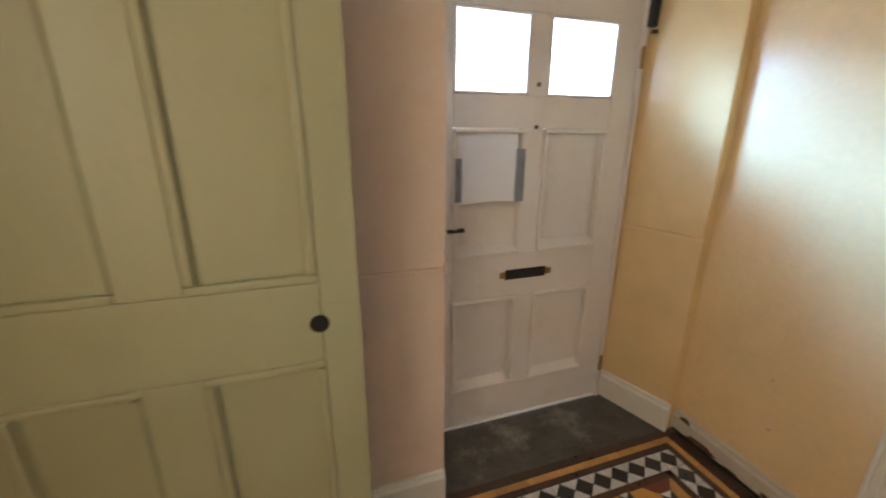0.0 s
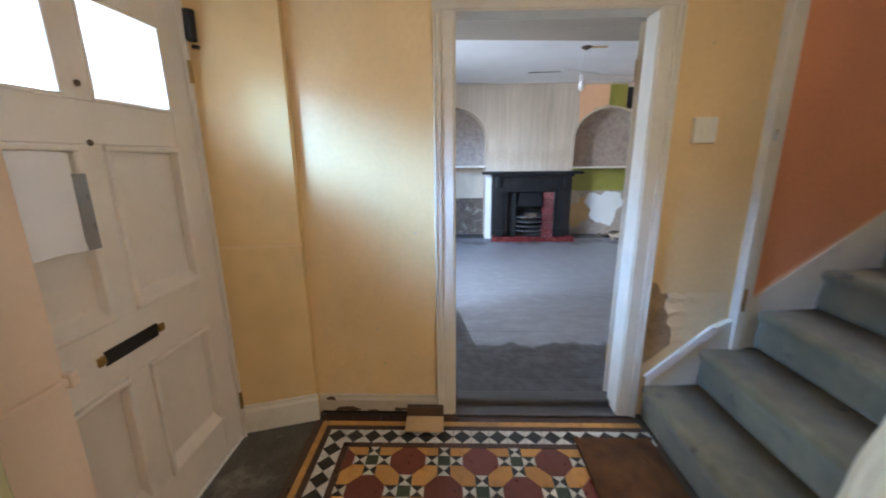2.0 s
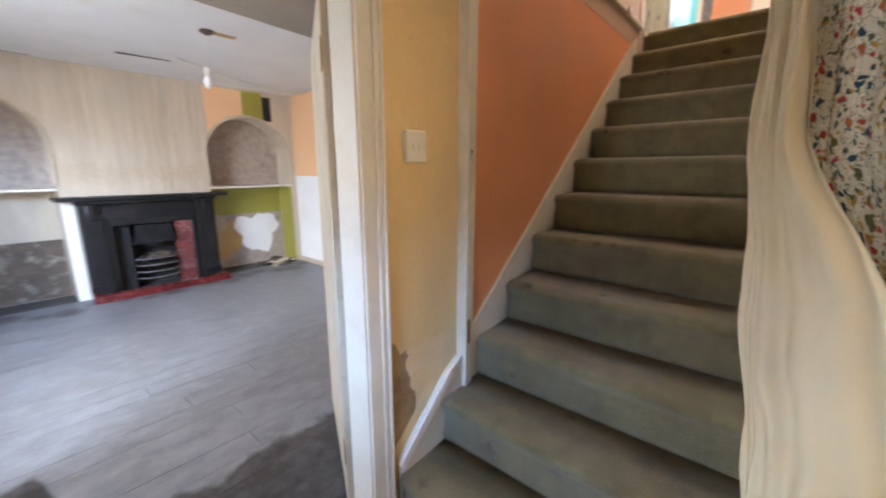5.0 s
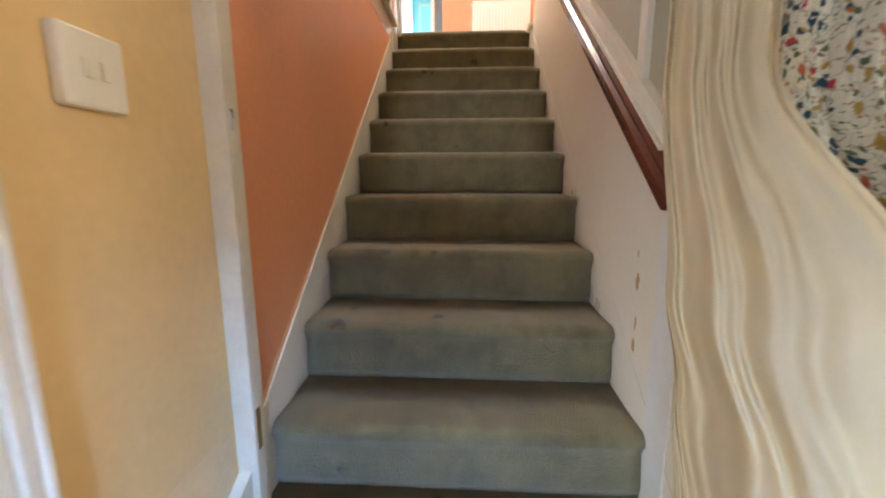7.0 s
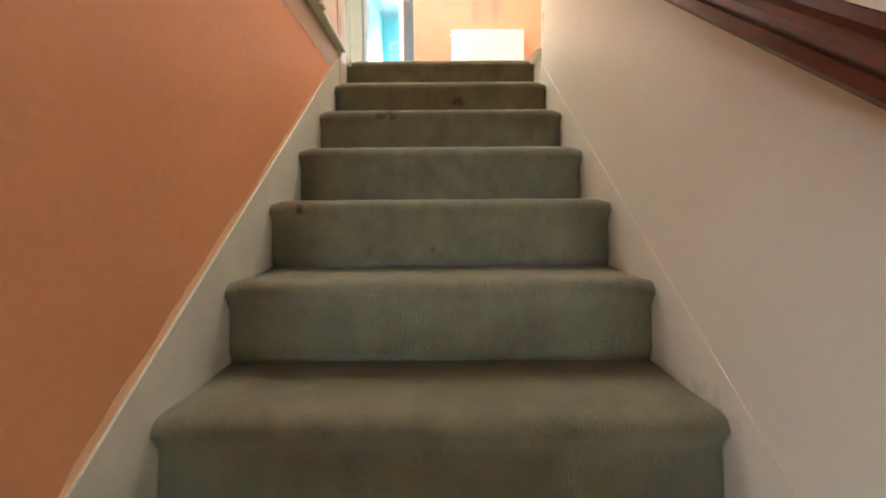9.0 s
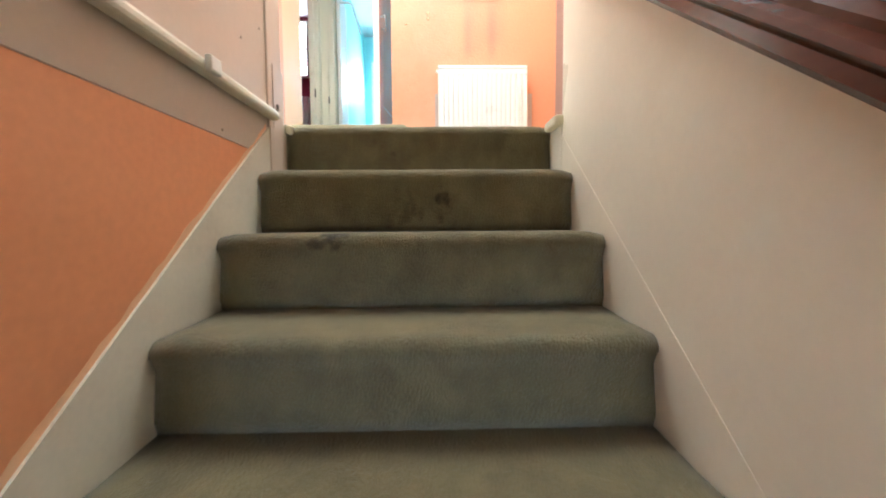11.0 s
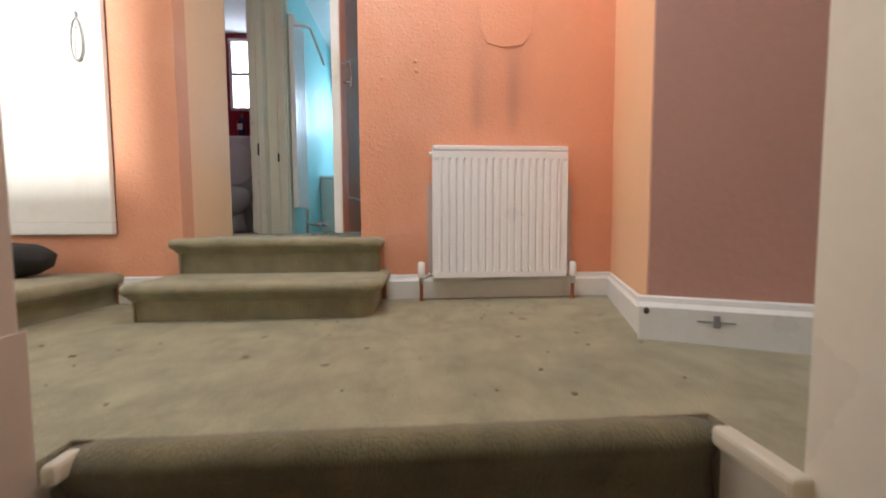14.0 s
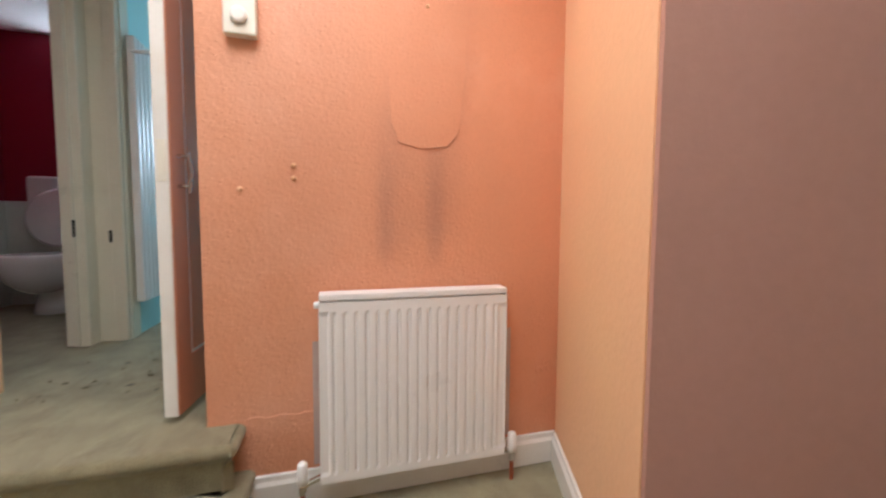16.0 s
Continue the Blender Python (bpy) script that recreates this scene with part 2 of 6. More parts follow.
M["aqua"] = material("aqua_bathroom_paint", (0.45, 0.78, 0.79), 0.5, 0, 0.04, 4, 60, 0.1)
M["red"] = material("deep_crimson_paint", (0.30, 0.008, 0.035), 0.5, 0, 0.08, 4, 60, 0.1)
M["tilewhite"] = material("white_glazed_wall_tile", (0.72, 0.76, 0.70), 0.2, 0, 0.04, 4, 60, 0.03)
M["ceramic"] = material("white_vitreous_china", (0.80, 0.80, 0.80), 0.12, 0, 0.03, 4, 60, 0.02)
M["doorframe"] = material("cream_door_frame_gloss", (0.74, 0.71, 0.58), 0.35, 0, 0.05, 5, 80, 0.08, (0.55, 0.48, 0.34), 0.3, 4.0)
M["leaforange"] = material("faded_terracotta_door_paint", (0.55, 0.22, 0.12), 0.4, 0, 0.06, 4, 60, 0.1)
M["panelgrey"] = material("grey_green_panel_paint", (0.42, 0.41, 0.30), 0.45, 0, 0.06, 3, 60, 0.1, (0.34, 0.32, 0.22), 0.3, 2.0)
M["lime"] = material("lime_yellow_paint", (0.33, 0.30, 0.06), 0.6, 0, 0.1, 4, 60, 0.2, (0.42, 0.37, 0.13), 0.4, 3.0)
M["wornpaper"] = material("faded_patterned_wallpaper", (0.42, 0.345, 0.29), 0.8, 0, 0.25, 14, 60, 0.2, (0.24, 0.17, 0.15), 0.7, 11.0)
M["soot"] = material("sooty_broken_plaster", (0.13, 0.095, 0.07), 0.9, 0, 0.4, 11, 50, 0.9, (0.48, 0.41, 0.34), 0.85, 8.0, bump_dist=0.02)
M["stripes"] = material("stripped_chimney_plaster", (0.56, 0.475, 0.375), 0.85, 0, 0.16, 4, 30, 0.3, (0.40, 0.31, 0.21), 0.45, 1.5, 0.05, (1, 6.0, 0.45))
M["barsteel"] = material("worn_polished_iron", (0.30, 0.30, 0.32), 0.35, 0.9, 0.2, 12, 90, 0.1)
M["t_red"] = tile_material("oxblood_floor_tile", (0.15, 0.035, 0.022))
M["t_yellow"] = tile_material("buff_floor_tile", (0.50, 0.25, 0.065))
M["t_green"] = tile_material("dark_green_floor_tile", (0.035, 0.055, 0.03))
M["t_black"] = tile_material("black_floor_tile", (0.02, 0.02, 0.02))
M["t_white"] = tile_material("white_floor_tile", (0.66, 0.64, 0.58), 0.08)
M["t_brown"] = tile_material("chocolate_floor_tile", (0.06, 0.03, 0.02))
M["grout"] = material("dirty_grout", (0.09, 0.075, 0.055), 0.9, 0, 0.2, 10, 100, 0.3)


def glass_material():
    m = bpy.data.materials.new("obscured_glass")
    m.use_nodes = True
    b = m.node_tree.nodes["Principled BSDF"]
    b.inputs["Base Color"].default_value = (0.95, 0.98, 1, 1)
    b.inputs["Roughness"].default_value, b.inputs["IOR"].default_value = 0.25, 1.3
    b.inputs["Transmission Weight"].default_value = 1.0
    return m


def glow_material(name, colour, strength):
    m = bpy.data.materials.new(name)
    m.use_nodes = True
    b = m.node_tree.nodes["Principled BSDF"]
    b.inputs["Base Color"].default_value = (0, 0, 0, 1)
    b.inputs["Emission Color"].default_value = (*colour, 1)
    b.inputs["Emission Strength"].default_value = strength
    return m


M["glass"] = glass_material()
M["daysky"] = glow_material("bright_overcast_sky", (0.86, 0.94, 1.0), 12.0)


def add_streaks(m, streaks, colour):
    """Soot streaks with soft edges on a wall: (centre x, half width, foot z, head z)."""
    nt = m.node_tree
    n, ln = nt.nodes, nt.links
    bsdf = n["Principled BSDF"]
    geo = n.new("ShaderNodeNewGeometry")
    sep = n.new("ShaderNodeSeparateXYZ")
    ln.new(geo.outputs["Position"], sep.inputs[0])
    out = bsdf.inputs["Base Color"].links[0].from_socket
    for cx, hw, z0, z1, amt in streaks:
        d = n.new("ShaderNodeMath")
        d.operation = "SUBTRACT"
        ln.new(sep.outputs["X"], d.inputs[0])
        d.inputs[1].default_value = cx
        ab = n.new("ShaderNodeMath")
        ab.operation = "ABSOLUTE"
        ln.new(d.outputs[0], ab.inputs[0])
        fx_ = n.new("ShaderNodeMapRange")
        fx_.interpolation_type = "SMOOTHSTEP"
        fx_.inputs["From Min"].default_value, fx_.inputs["From Max"].default_value = hw, 0.0
        ln.new(ab.outputs[0], fx_.inputs[0])
        za = n.new("ShaderNodeMapRange")
        za.interpolation_type = "SMOOTHSTEP"
        za.inputs["From Min"].default_value, za.inputs["From Max"].default_value = z0, z0 + 0.12
        ln.new(sep.outputs["Z"], za.inputs[0])
        zb = n.new("ShaderNodeMapRange")
        zb.interpolation_type = "SMOOTHSTEP"
        zb.inputs["From Min"].default_value, zb.inputs["From Max"].default_value = z1, z1 - 0.25
        ln.new(sep.outputs["Z"], zb.inputs[0])
        m1 = n.new("ShaderNodeMath")
        m1.operation = "MULTIPLY"
        ln.new(fx_.outputs[0], m1.inputs[0])
        ln.new(za.outputs[0], m1.inputs[1])
        m2 = n.new("ShaderNodeMath")
        m2.operation = "MULTIPLY"
        ln.new(m1.outputs[0], m2.inputs[0])
        ln.new(zb.outputs[0], m2.inputs[1])
        m3 = n.new("ShaderNodeMath")
        m3.operation = "MULTIPLY"
        ln.new(m2.outputs[0], m3.inputs[0])
        m3.inputs[1].default_value = amt
        mx = n.new("ShaderNodeMix")
        mx.data_type = "RGBA"
        ln.new(m3.outputs[0], mx.inputs[0])
        ln.new(out, mx.inputs[6])
        mx.inputs[7].default_value = (*colour, 1)
        out = mx.outputs[2]
    ln.new(out, bsdf.inputs["Base Color"])


M["orange_up_sooty"] = M["orange_up"].copy()
add_streaks(M["orange_up_sooty"], ((0.855, 0.045, 3.22, 3.70, 0.22), (1.022, 0.05, 3.22, 3.72, 0.27), (0.88, 0.10, 3.25, 3.95, 0.16), (1.03, 0.13, 3.3, 4.2, 0.2), (0.62, 0.25, 3.2, 4.4, 0.06)), (0.24, 0.13, 0.11))


def add_spots(m, spots, colour, warp=1.0):
    """Trodden-in stains with ragged soft edges: (x, y, z, radius, amount)."""
    nt = m.node_tree
    n, ln = nt.nodes, nt.links
    bsdf = n["Principled BSDF"]
    geo = n.new("ShaderNodeNewGeometry")
    tex = n.new("ShaderNodeTexNoise")
    tex.inputs["Scale"].default_value, tex.inputs["Detail"].default_value = 38.0, 5.0
    ln.new(geo.outputs["Position"], tex.inputs["Vector"])
    out = bsdf.inputs["Base Color"].links[0].from_socket
    for x, y, z, r, amt in spots:
        d = n.new("ShaderNodeVectorMath")
        d.operation = "DISTANCE"
        ln.new(geo.outputs["Position"], d.inputs[0])
        d.inputs[1].default_value = (x, y, z)
        w = n.new("ShaderNodeMath")
        w.operation = "MULTIPLY_ADD"
        ln.new(tex.outputs[0], w.inputs[0])
        w.inputs[1].default_value = 2 * warp * r
        ln.new(d.outputs["Value"], w.inputs[2])
        f = n.new("ShaderNodeMapRange")
        f.interpolation_type = "SMOOTHSTEP"
        f.inputs["From Min"].default_value, f.inputs["From Max"].default_value = r * (1 + warp), r * (0.2 + warp)
        f.inputs["To Max"].default_value = amt
        ln.new(w.outputs[0], f.inputs[0])
        mx = n.new("ShaderNodeMix")
        mx.data_type = "RGBA"
        ln.new(f.outputs[0], mx.inputs[0])
        ln.new(out, mx.inputs[6])
        mx.inputs[7].default_value = (*colour, 1)
        out = mx.outputs[2]
    ln.new(out, bsdf.inputs["Base Color"])


add_spots(M["carpet"], ((0.15, 0.80, 0.83, 0.035, 0.85), (0.49, 0.87, 0.836, 0.03, 0.8), (0.20, 1.06, 1.04, 0.035, 0.35), (0.27, 1.05, 1.04, 0.022, 0.5),
                        (0.385, 1.05, 1.04, 0.035, 0.4), (0.46, 1.045, 1.04, 0.018, 0.5), (0.21, 1.30, 1.045, 0.02, 0.9), (0.32, 1.29, 1.045, 0.02, 0.9),
                        (0.45, 1.56, 1.28, 0.028, 0.8), (0.54, 1.82, 1.51, 0.028, 0.8), (0.34, 1.82, 1.51, 0.024, 0.7), (0.13, 1.82, 1.64, 0.02, 0.8),
                        (0.65, 2.594, 2.20, 0.045, 0.9), (0.64, 2.594, 2.15, 0.04, 0.7), (0.53, 2.594, 2.163, 0.06, 0.45), (0.364, 2.85, 2.44, 0.03, 0.4),
                        (0.452, 2.853, 2.385, 0.028, 0.95), (0.34, 2.335, 2.08, 0.045, 0.8), (0.30, 2.335, 2.06, 0.03, 0.7), (0.17, 2.58, 2.09, 0.02, 0.8),
                        (0.806, 2.50, 2.09, 0.018, 0.7), (0.28, 0.267, 0.286, 0.04, 0.8), (0.56, 0.267, 0.335, 0.03, 0.6), (0.51, 0.515, 0.417, 0.025, 0.9),
                        (0.23, 0.526, 0.472, 0.03, 0.7), (0.477, 0.01, 0.19, 0.03, 0.6), (0.165, 0.94, 0.836, 0.03, 0.6), (0.13, 0.057, 0.208, 0.04, 0.6)),
          (0.022, 0.016, 0.010))


def add_dark_boards(m):
    """Unpainted dark boards by the doorway, with an uneven edge to the painted floor."""
    nt = m.node_tree
    n, ln = nt.nodes, nt.links
    bsdf = n["Principled BSDF"]
    geo = n.new("ShaderNodeNewGeometry")
    sep = n.new("ShaderNodeSeparateXYZ")
    ln.new(geo.outputs["Position"], sep.inputs[0])
    tex = n.new("ShaderNodeTexNoise")
    tex.inputs["Scale"].default_value, tex.inputs["Detail"].default_value = 4.5, 6.0
    ln.new(geo.outputs["Position"], tex.inputs["Vector"])
    side = n.new("ShaderNodeMapRange")
    side.inputs["From Min"].default_value, side.inputs["From Max"].default_value = -0.80, -0.93
    side.inputs["To Max"].default_value = 0.62
    ln.new(sep.outputs["Y"], side.inputs[0])
    s1 = n.new("ShaderNodeMath")
    ln.new(sep.outputs["X"], s1.inputs[0])
    ln.new(side.outputs[0], s1.inputs[1])
    s2 = n.new("ShaderNodeMath")
    s2.operation = "MULTIPLY_ADD"
    ln.new(tex.outputs[0], s2.inputs[0])
    s2.inputs[1].default_value = 0.36
    ln.new(s1.outputs[0], s2.inputs[2])
    edge = n.new("ShaderNodeMapRange")
    edge.inputs["From Min"].default_value, edge.inputs["From Max"].default_value = -0.575, -0.53
    ln.new(s2.outputs[0], edge.inputs[0])
    worn = n.new("ShaderNodeMapRange")
    worn.inputs["From Min"].default_value, worn.inputs["From Max"].default_value = 0.35, 0.70
    worn.inputs["To Min"].default_value, worn.inputs["To Max"].default_value = 1.0, 0.72
    tx2 = n.new("ShaderNodeTexNoise")
    tx2.inputs["Scale"].default_value, tx2.inputs["Detail"].default_value = 16.0, 7.0
    ln.new(geo.outputs["Position"], tx2.inputs["Vector"])
    ln.new(tx2.outputs[0], worn.inputs[0])
    f = n.new("ShaderNodeMath")
    f.operation = "MULTIPLY"
    ln.new(edge.outputs[0], f.inputs[0])
    ln.new(worn.outputs[0], f.inputs[1])
    mx = n.new("ShaderNodeMix")
    mx.data_type = "RGBA"
    ln.new(f.outputs[0], mx.inputs[0])
    ln.new(bsdf.inputs["Base Color"].links[0].from_socket, mx.inputs[6])
    mx.inputs[7].default_value = (0.040, 0.036, 0.036, 1)
    ln.new(mx.outputs[2], bsdf.inputs["Base Color"])


add_dark_boards(M["roomfloor"])
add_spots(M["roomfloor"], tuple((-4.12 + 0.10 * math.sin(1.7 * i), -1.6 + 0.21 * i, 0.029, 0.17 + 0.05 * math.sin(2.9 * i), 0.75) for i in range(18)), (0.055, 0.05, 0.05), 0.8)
add_spots(M["carpet_up"], ((-0.24, 3.36, 2.508, 0.012, 0.9), (0.11, 3.45, 2.508, 0.014, 0.8), (0.435, 3.32, 2.508, 0.012, 0.9), (0.876, 3.39, 2.508, 0.012, 0.8), (0.133, 3.27, 2.508, 0.018, 0.8),
                           (-0.05, 4.45, 2.79, 0.02, 0.9), (0.06, 4.38, 2.79, 0.015, 0.9), (-0.18, 4.72, 2.79, 0.02, 0.8), (0.95, 3.6, 2.508, 0.02, 0.5), (0.35, 3.2, 2.508, 0.015, 0.7)), (0.05, 0.04, 0.025))
add_spots(M["stripes"], tuple((-4.40, -0.35 + 0.17 * i, 1.36 + 0.03 * math.sin(2.1 * i), 0.17, 0.24) for i in range(8)), (0.40, 0.27, 0.14), 0.9)

# ---- mesh helpers ----
def part(name, bm, mat, parent=None, label="", smooth=False):
    """Links a bmesh as one mesh object, under a thing or part if given."""
    me = bpy.data.meshes.new(name)
    bmesh.ops.recalc_face_normals(bm, faces=bm.faces)
    if smooth:
        for f in bm.faces:
            f.smooth = True
    bm.to_mesh(me)
    bm.free()
    me.materials.append(M[mat] if isinstance(mat, str) else mat)
    ob = new(name, me)
    if parent:
        ob.parent = parent
        ob.matrix_parent_inverse = parent.matrix_world.inverted()
    if label:
        ob["label"] = label
    return ob


def empty(name, at, label, category, group="", kind=""):
    ob = new(name)
    ob.empty_display_size = 0.05
    ob.location = at
    ob.matrix_world = Matrix.Translation(at)
    return tagged(ob, label, category, group, kind)


def box(bm, a, b, bevel=0.0, seg=2, m=None):
    """Adds the box between corners a and b."""
    r = bmesh.ops.create_cube(bm, size=1.0)
    vs = r["verts"]
    for v in vs:
        v.co = Vector([a[i] + (v.co[i] + 0.5) * (b[i] - a[i]) for i in range(3)])
    if bevel:
        es = list({e for v in vs for e in v.link_edges})
        out = bmesh.ops.bevel(bm, geom=es, offset=bevel, segments=seg, affect="EDGES", profile=0.5)
        vs = [v for v in out["verts"]] if m else vs
    if m:
        for v in vs:
            v.co = m @ v.co
    return vs


def boxes(*pairs, bevel=0.0, m=None):
    bm = bmesh.new()
    for a, b in pairs:
        box(bm, a, b, bevel, 2, m)
    return bm


def prism(bm, pts, d):
    """Extrudes the flat polygon pts (3D) along d."""
    d = Vector(d)
    v0 = [bm.verts.new(p) for p in pts]
    v1 = [bm.verts.new(Vector(p) + d) for p in pts]
    bm.faces.new(v0)
    bm.faces.new(list(reversed(v1)))
    k = len(pts)
    for i in range(k):
        bm.faces.new((v0[i], v0[(i + 1) % k], v1[(i + 1) % k], v1[i]))


def prisms(*items):
    bm = bmesh.new()
    for pts, d in items:
        prism(bm, pts, d)
    return bm


def sweep(bm, section, path, closed=True):
    """Sweeps a section of (side, up) offsets along a path of (point, side vector, up vector)."""
    rings = [[bm.verts.new(Vector(p) + Vector(s) * a + Vector(u) * b) for a, b in section] for p, s, u in path]
    k = len(section)
    for r0, r1 in zip(rings, rings[1:]):
        for i in range(k if closed else k - 1):
            bm.faces.new((r0[i], r0[(i + 1) % k], r1[(i + 1) % k], r1[i]))
    if closed:
        bm.faces.new(rings[0])
        bm.faces.new(list(reversed(rings[-1])))


def tube(bm, pts, r, k=10):
    """A round tube along points."""
    pts = [Vector(p) for p in pts]
    sec = [(r * math.cos(2 * math.pi * i / k), r * math.sin(2 * math.pi * i / k)) for i in range(k)]
    path = []
    for i, p in enumerate(pts):
        d = (pts[min(i + 1, len(pts) - 1)] - pts[max(i - 1, 0)]).normalized()
        s = d.orthogonal().normalized() if i == 0 else (s - d * s.dot(d)).normalized()
        path.append((p, s, d.cross(s)))
    sweep(bm, sec, path)


def tubes(*items, k=10):
    bm = bmesh.new()
    for pts, r in items:
        tube(bm, pts, r, k)
    return bm


def turned(bm, profile, origin=(0, 0, 0), axis="z", k=20):
    """A lathe-turned solid from (radius, height) pairs."""
    rings = []
    for r, h in profile:
        ring = []
        for i in range(k):
            a = 2 * math.pi * i / k
            p = {"z": (r * math.cos(a), r * math.sin(a), h), "x": (h, r * math.cos(a), r * math.sin(a)), "y": (r * math.cos(a), h, r * math.sin(a))}[axis]
            ring.append(bm.verts.new(Vector(p) + Vector(origin)))
        rings.append(ring)
    for r0, r1 in zip(rings, rings[1:]):
        for i in range(k):
            bm.faces.new((r0[i], r0[(i + 1) % k], r1[(i + 1) % k], r1[i]))
    bm.faces.new(rings[0])
    bm.faces.new(list(reversed(rings[-1])))


def structure(name, bm, mat, label="", category="", smooth=False):
    ob = part(name, bm, mat, smooth=smooth)
    return tagged(ob, label, category, kind="structure")

# ---- the large structure ----
R, G = 0.209, 0.2585          # stair rise and going
F = 12 * R                    # landing floor
U = 2.79                      # upper passage floor
HC, RC, UC = 2.40, 2.43, 4.75  # ceilings: hall, living room, upstairs

# hall floor bed, stone threshold and living room floor
structure("floor_hall", boxes(((-0.0, -1.67, -0.12), (2.4, 0.5, -0.008))), "grout", "dirty mortar bed under the patterned hall tiles", "floor")
structure("floor_lobby", boxes(((0.0, -2.2, -0.12), (1.3, -1.672, -0.002))), "stone", "worn dark concrete threshold inside the front door", "floor")
room_floor = structure("floor_living_room", boxes(((-4.8, -2.0, -0.12), (-0.11, 2.1, 0.024))), "darkfloor", "dusty bare floorboards with grey paint residue", "floor")

# wall between hall and living room, with the doorway
structure("wall_hall_west", boxes(((-0.11, -2.05, 0), (0.0, -0.975, HC)), ((-0.11, -0.975, 1.98), (0.0, -0.075, HC)), ((-0.11, -0.075, 0), (0.0, 0.42, HC))), "yellow", "yellowed cream gloss-painted hall wall", "wall")
structure("wall_lobby_pier", prisms((((0.001, -1.70, 0), (0.05, -1.70, 0), (0.165, -2.06, 0), (0.001, -2.06, 0)), (0, 0, HC))), "yellow_gloss", "projecting cream-painted pier beside the front door", "wall")
structure("wall_front", boxes(((0.0, -2.2, 0), (0.19, -2.06, HC)), ((1.11, -2.2, 0), (1.2, -2.06, HC)), ((0.19, -2.2, 1.97), (1.11, -2.06, HC))), "pink", "painted wall round the front door", "wall")
structure("wall_lobby_east", boxes(((1.195, -2.2, 0), (1.32, -1.70, HC)), ((1.32, -1.85, 0), (2.4, -1.70, HC))), "pink", "pinkish cream painted wall return beside the front door", "wall")
structure("wall_hall_east", boxes(((2.4, -1.85, 0), (2.5, -0.57, HC)), ((2.4, -0.57, 0), (2.5, 0.33, 0.95)), ((2.4, -0.57, 2.05), (2.5, 0.33, HC)), ((2.4, 0.33, 0), (2.5, 0.6, HC))), "yellow", "cream painted hall wall with an added window", "wall")
structure("wall_hall_north", boxes(((1.191, 0.40, 0), (2.5, 0.5, HC))), "yellow", "cream painted wall beside the stairs", "wall")
structure("ceiling_hall", boxes(((-0.11, -2.2, HC), (2.5, 0.5, HC + 0.1))), "ceiling", "white painted hall ceiling", "ceiling")

# living room shell
structure("wall_room_front", boxes(((-4.8, -2.1, 0), (-2.7, -2.0, RC)), ((-0.9, -2.1, 0), (-0.11, -2.0, RC)), ((-2.7, -2.1, 0), (-0.9, -2.0, 0.75)), ((-2.7, -2.1, 2.11), (-0.9, -2.0, RC))), "plaster", "bare plaster wall with a window", "wall")
structure("wall_room_back", boxes(((-4.8, 2.1, 0), (-0.11, 2.2, RC))), "plaster", "patchy stripped plaster wall", "wall")
structure("wall_room_east", boxes(((-0.2, 0.42, 0), (-0.11, 2.1, RC))), "plaster", "bare plaster wall behind the stairs", "wall")
structure("ceiling_living_room", boxes(((-4.8, -2.1, RC), (-0.11, 2.2, RC + 0.07))), "ceiling", "white painted living room ceiling", "ceiling")
structure("beam_living_room", prisms((((-0.11, -2.0, 2.12), (-0.90, -2.0, 2.12), (-1.20, 2.1, 2.12), (-0.11, 2.1, 2.12)), (0, 0, RC - 2.122))), "beampaint", "boxed-in plaster beam over the living room doorway", "beam")


def arched(bm, x0, x1, y0, y1, spring, top, steps=24):
    """Masonry above a round-headed niche from y0 to y1."""
    c, h = (y0 + y1) / 2, (y1 - y0) / 2
    rise = 0.47
    ys = [c - h * math.cos(math.pi * i / steps) for i in range(steps + 1)]
    zs = [spring + rise * math.sqrt(max(0, 1 - ((y - c) / h) ** 2)) for y in ys]
    for i in range(steps):
        prism(bm, [(x1, ys[i], zs[i]), (x1, ys[i + 1], zs[i + 1]), (x1, ys[i + 1], top), (x1, ys[i], top)], (x0 - x1, 0, 0))


WX = -4.40  # face of the fireplace wall
bm = boxes(((-4.8, -2.0, 0.0), (WX, -1.50, RC)), ((-4.8, -0.40, 1.05), (WX, 0.93, RC)), ((-4.8, -0.44, 0), (WX, -0.20, 1.05)), ((-4.8, 0.78, 0), (WX, 0.93, 1.05)), ((-4.8, 2.02, 0), (WX, 2.1, RC)), ((-4.8, -0.44, 1.05), (WX, -0.40, RC)))
arched(bm, -4.8, WX, -1.50, -0.44, 1.63, RC)
arched(bm, -4.8, WX, 0.93, 2.02, 1.61, RC)
structure("wall_fireplace", bm, "stripes", "stripped chimney breast with round-arched alcoves", "wall")
structure("wall_alcove_back", boxes(((-4.9, -2.0, 0), (-4.78, 2.1, RC))), "wornpaper", "faded patterned wallpaper at the back of the alcoves", "wall")

# stair enclosure
def nose(y):
    return R + (R / G) * (y - 0.008)


bm = bmesh.new()
y0, y1 = 0.46, 2.711
box(bm, (-0.09, y0, 0), (0.02, y1, 2.36))
structure("wall_stair_west", bm, "orange", "terracotta orange painted stair wall", "wall")
structure("wall_stair_west_upper", boxes(((-0.09, 0.42, 2.362), (0.021, 2.711, UC))), "cream_shaded", "cream painted upper stair wall", "wall")
structure("wall_stair_west_end", boxes(((-0.092, 2.712, 1.9), (0.0275, 2.838, UC)), bevel=0.006), "cream_shaded", "white-painted corner casing at the head of the stairs", "wall")
structure("trim_casing_plinth", boxes(((0.0280, 2.748, 1.96), (0.0308, 2.842, 2.70)), bevel=0.001), "cream_shaded", "cream-painted plinth of the corner casing", "trim")
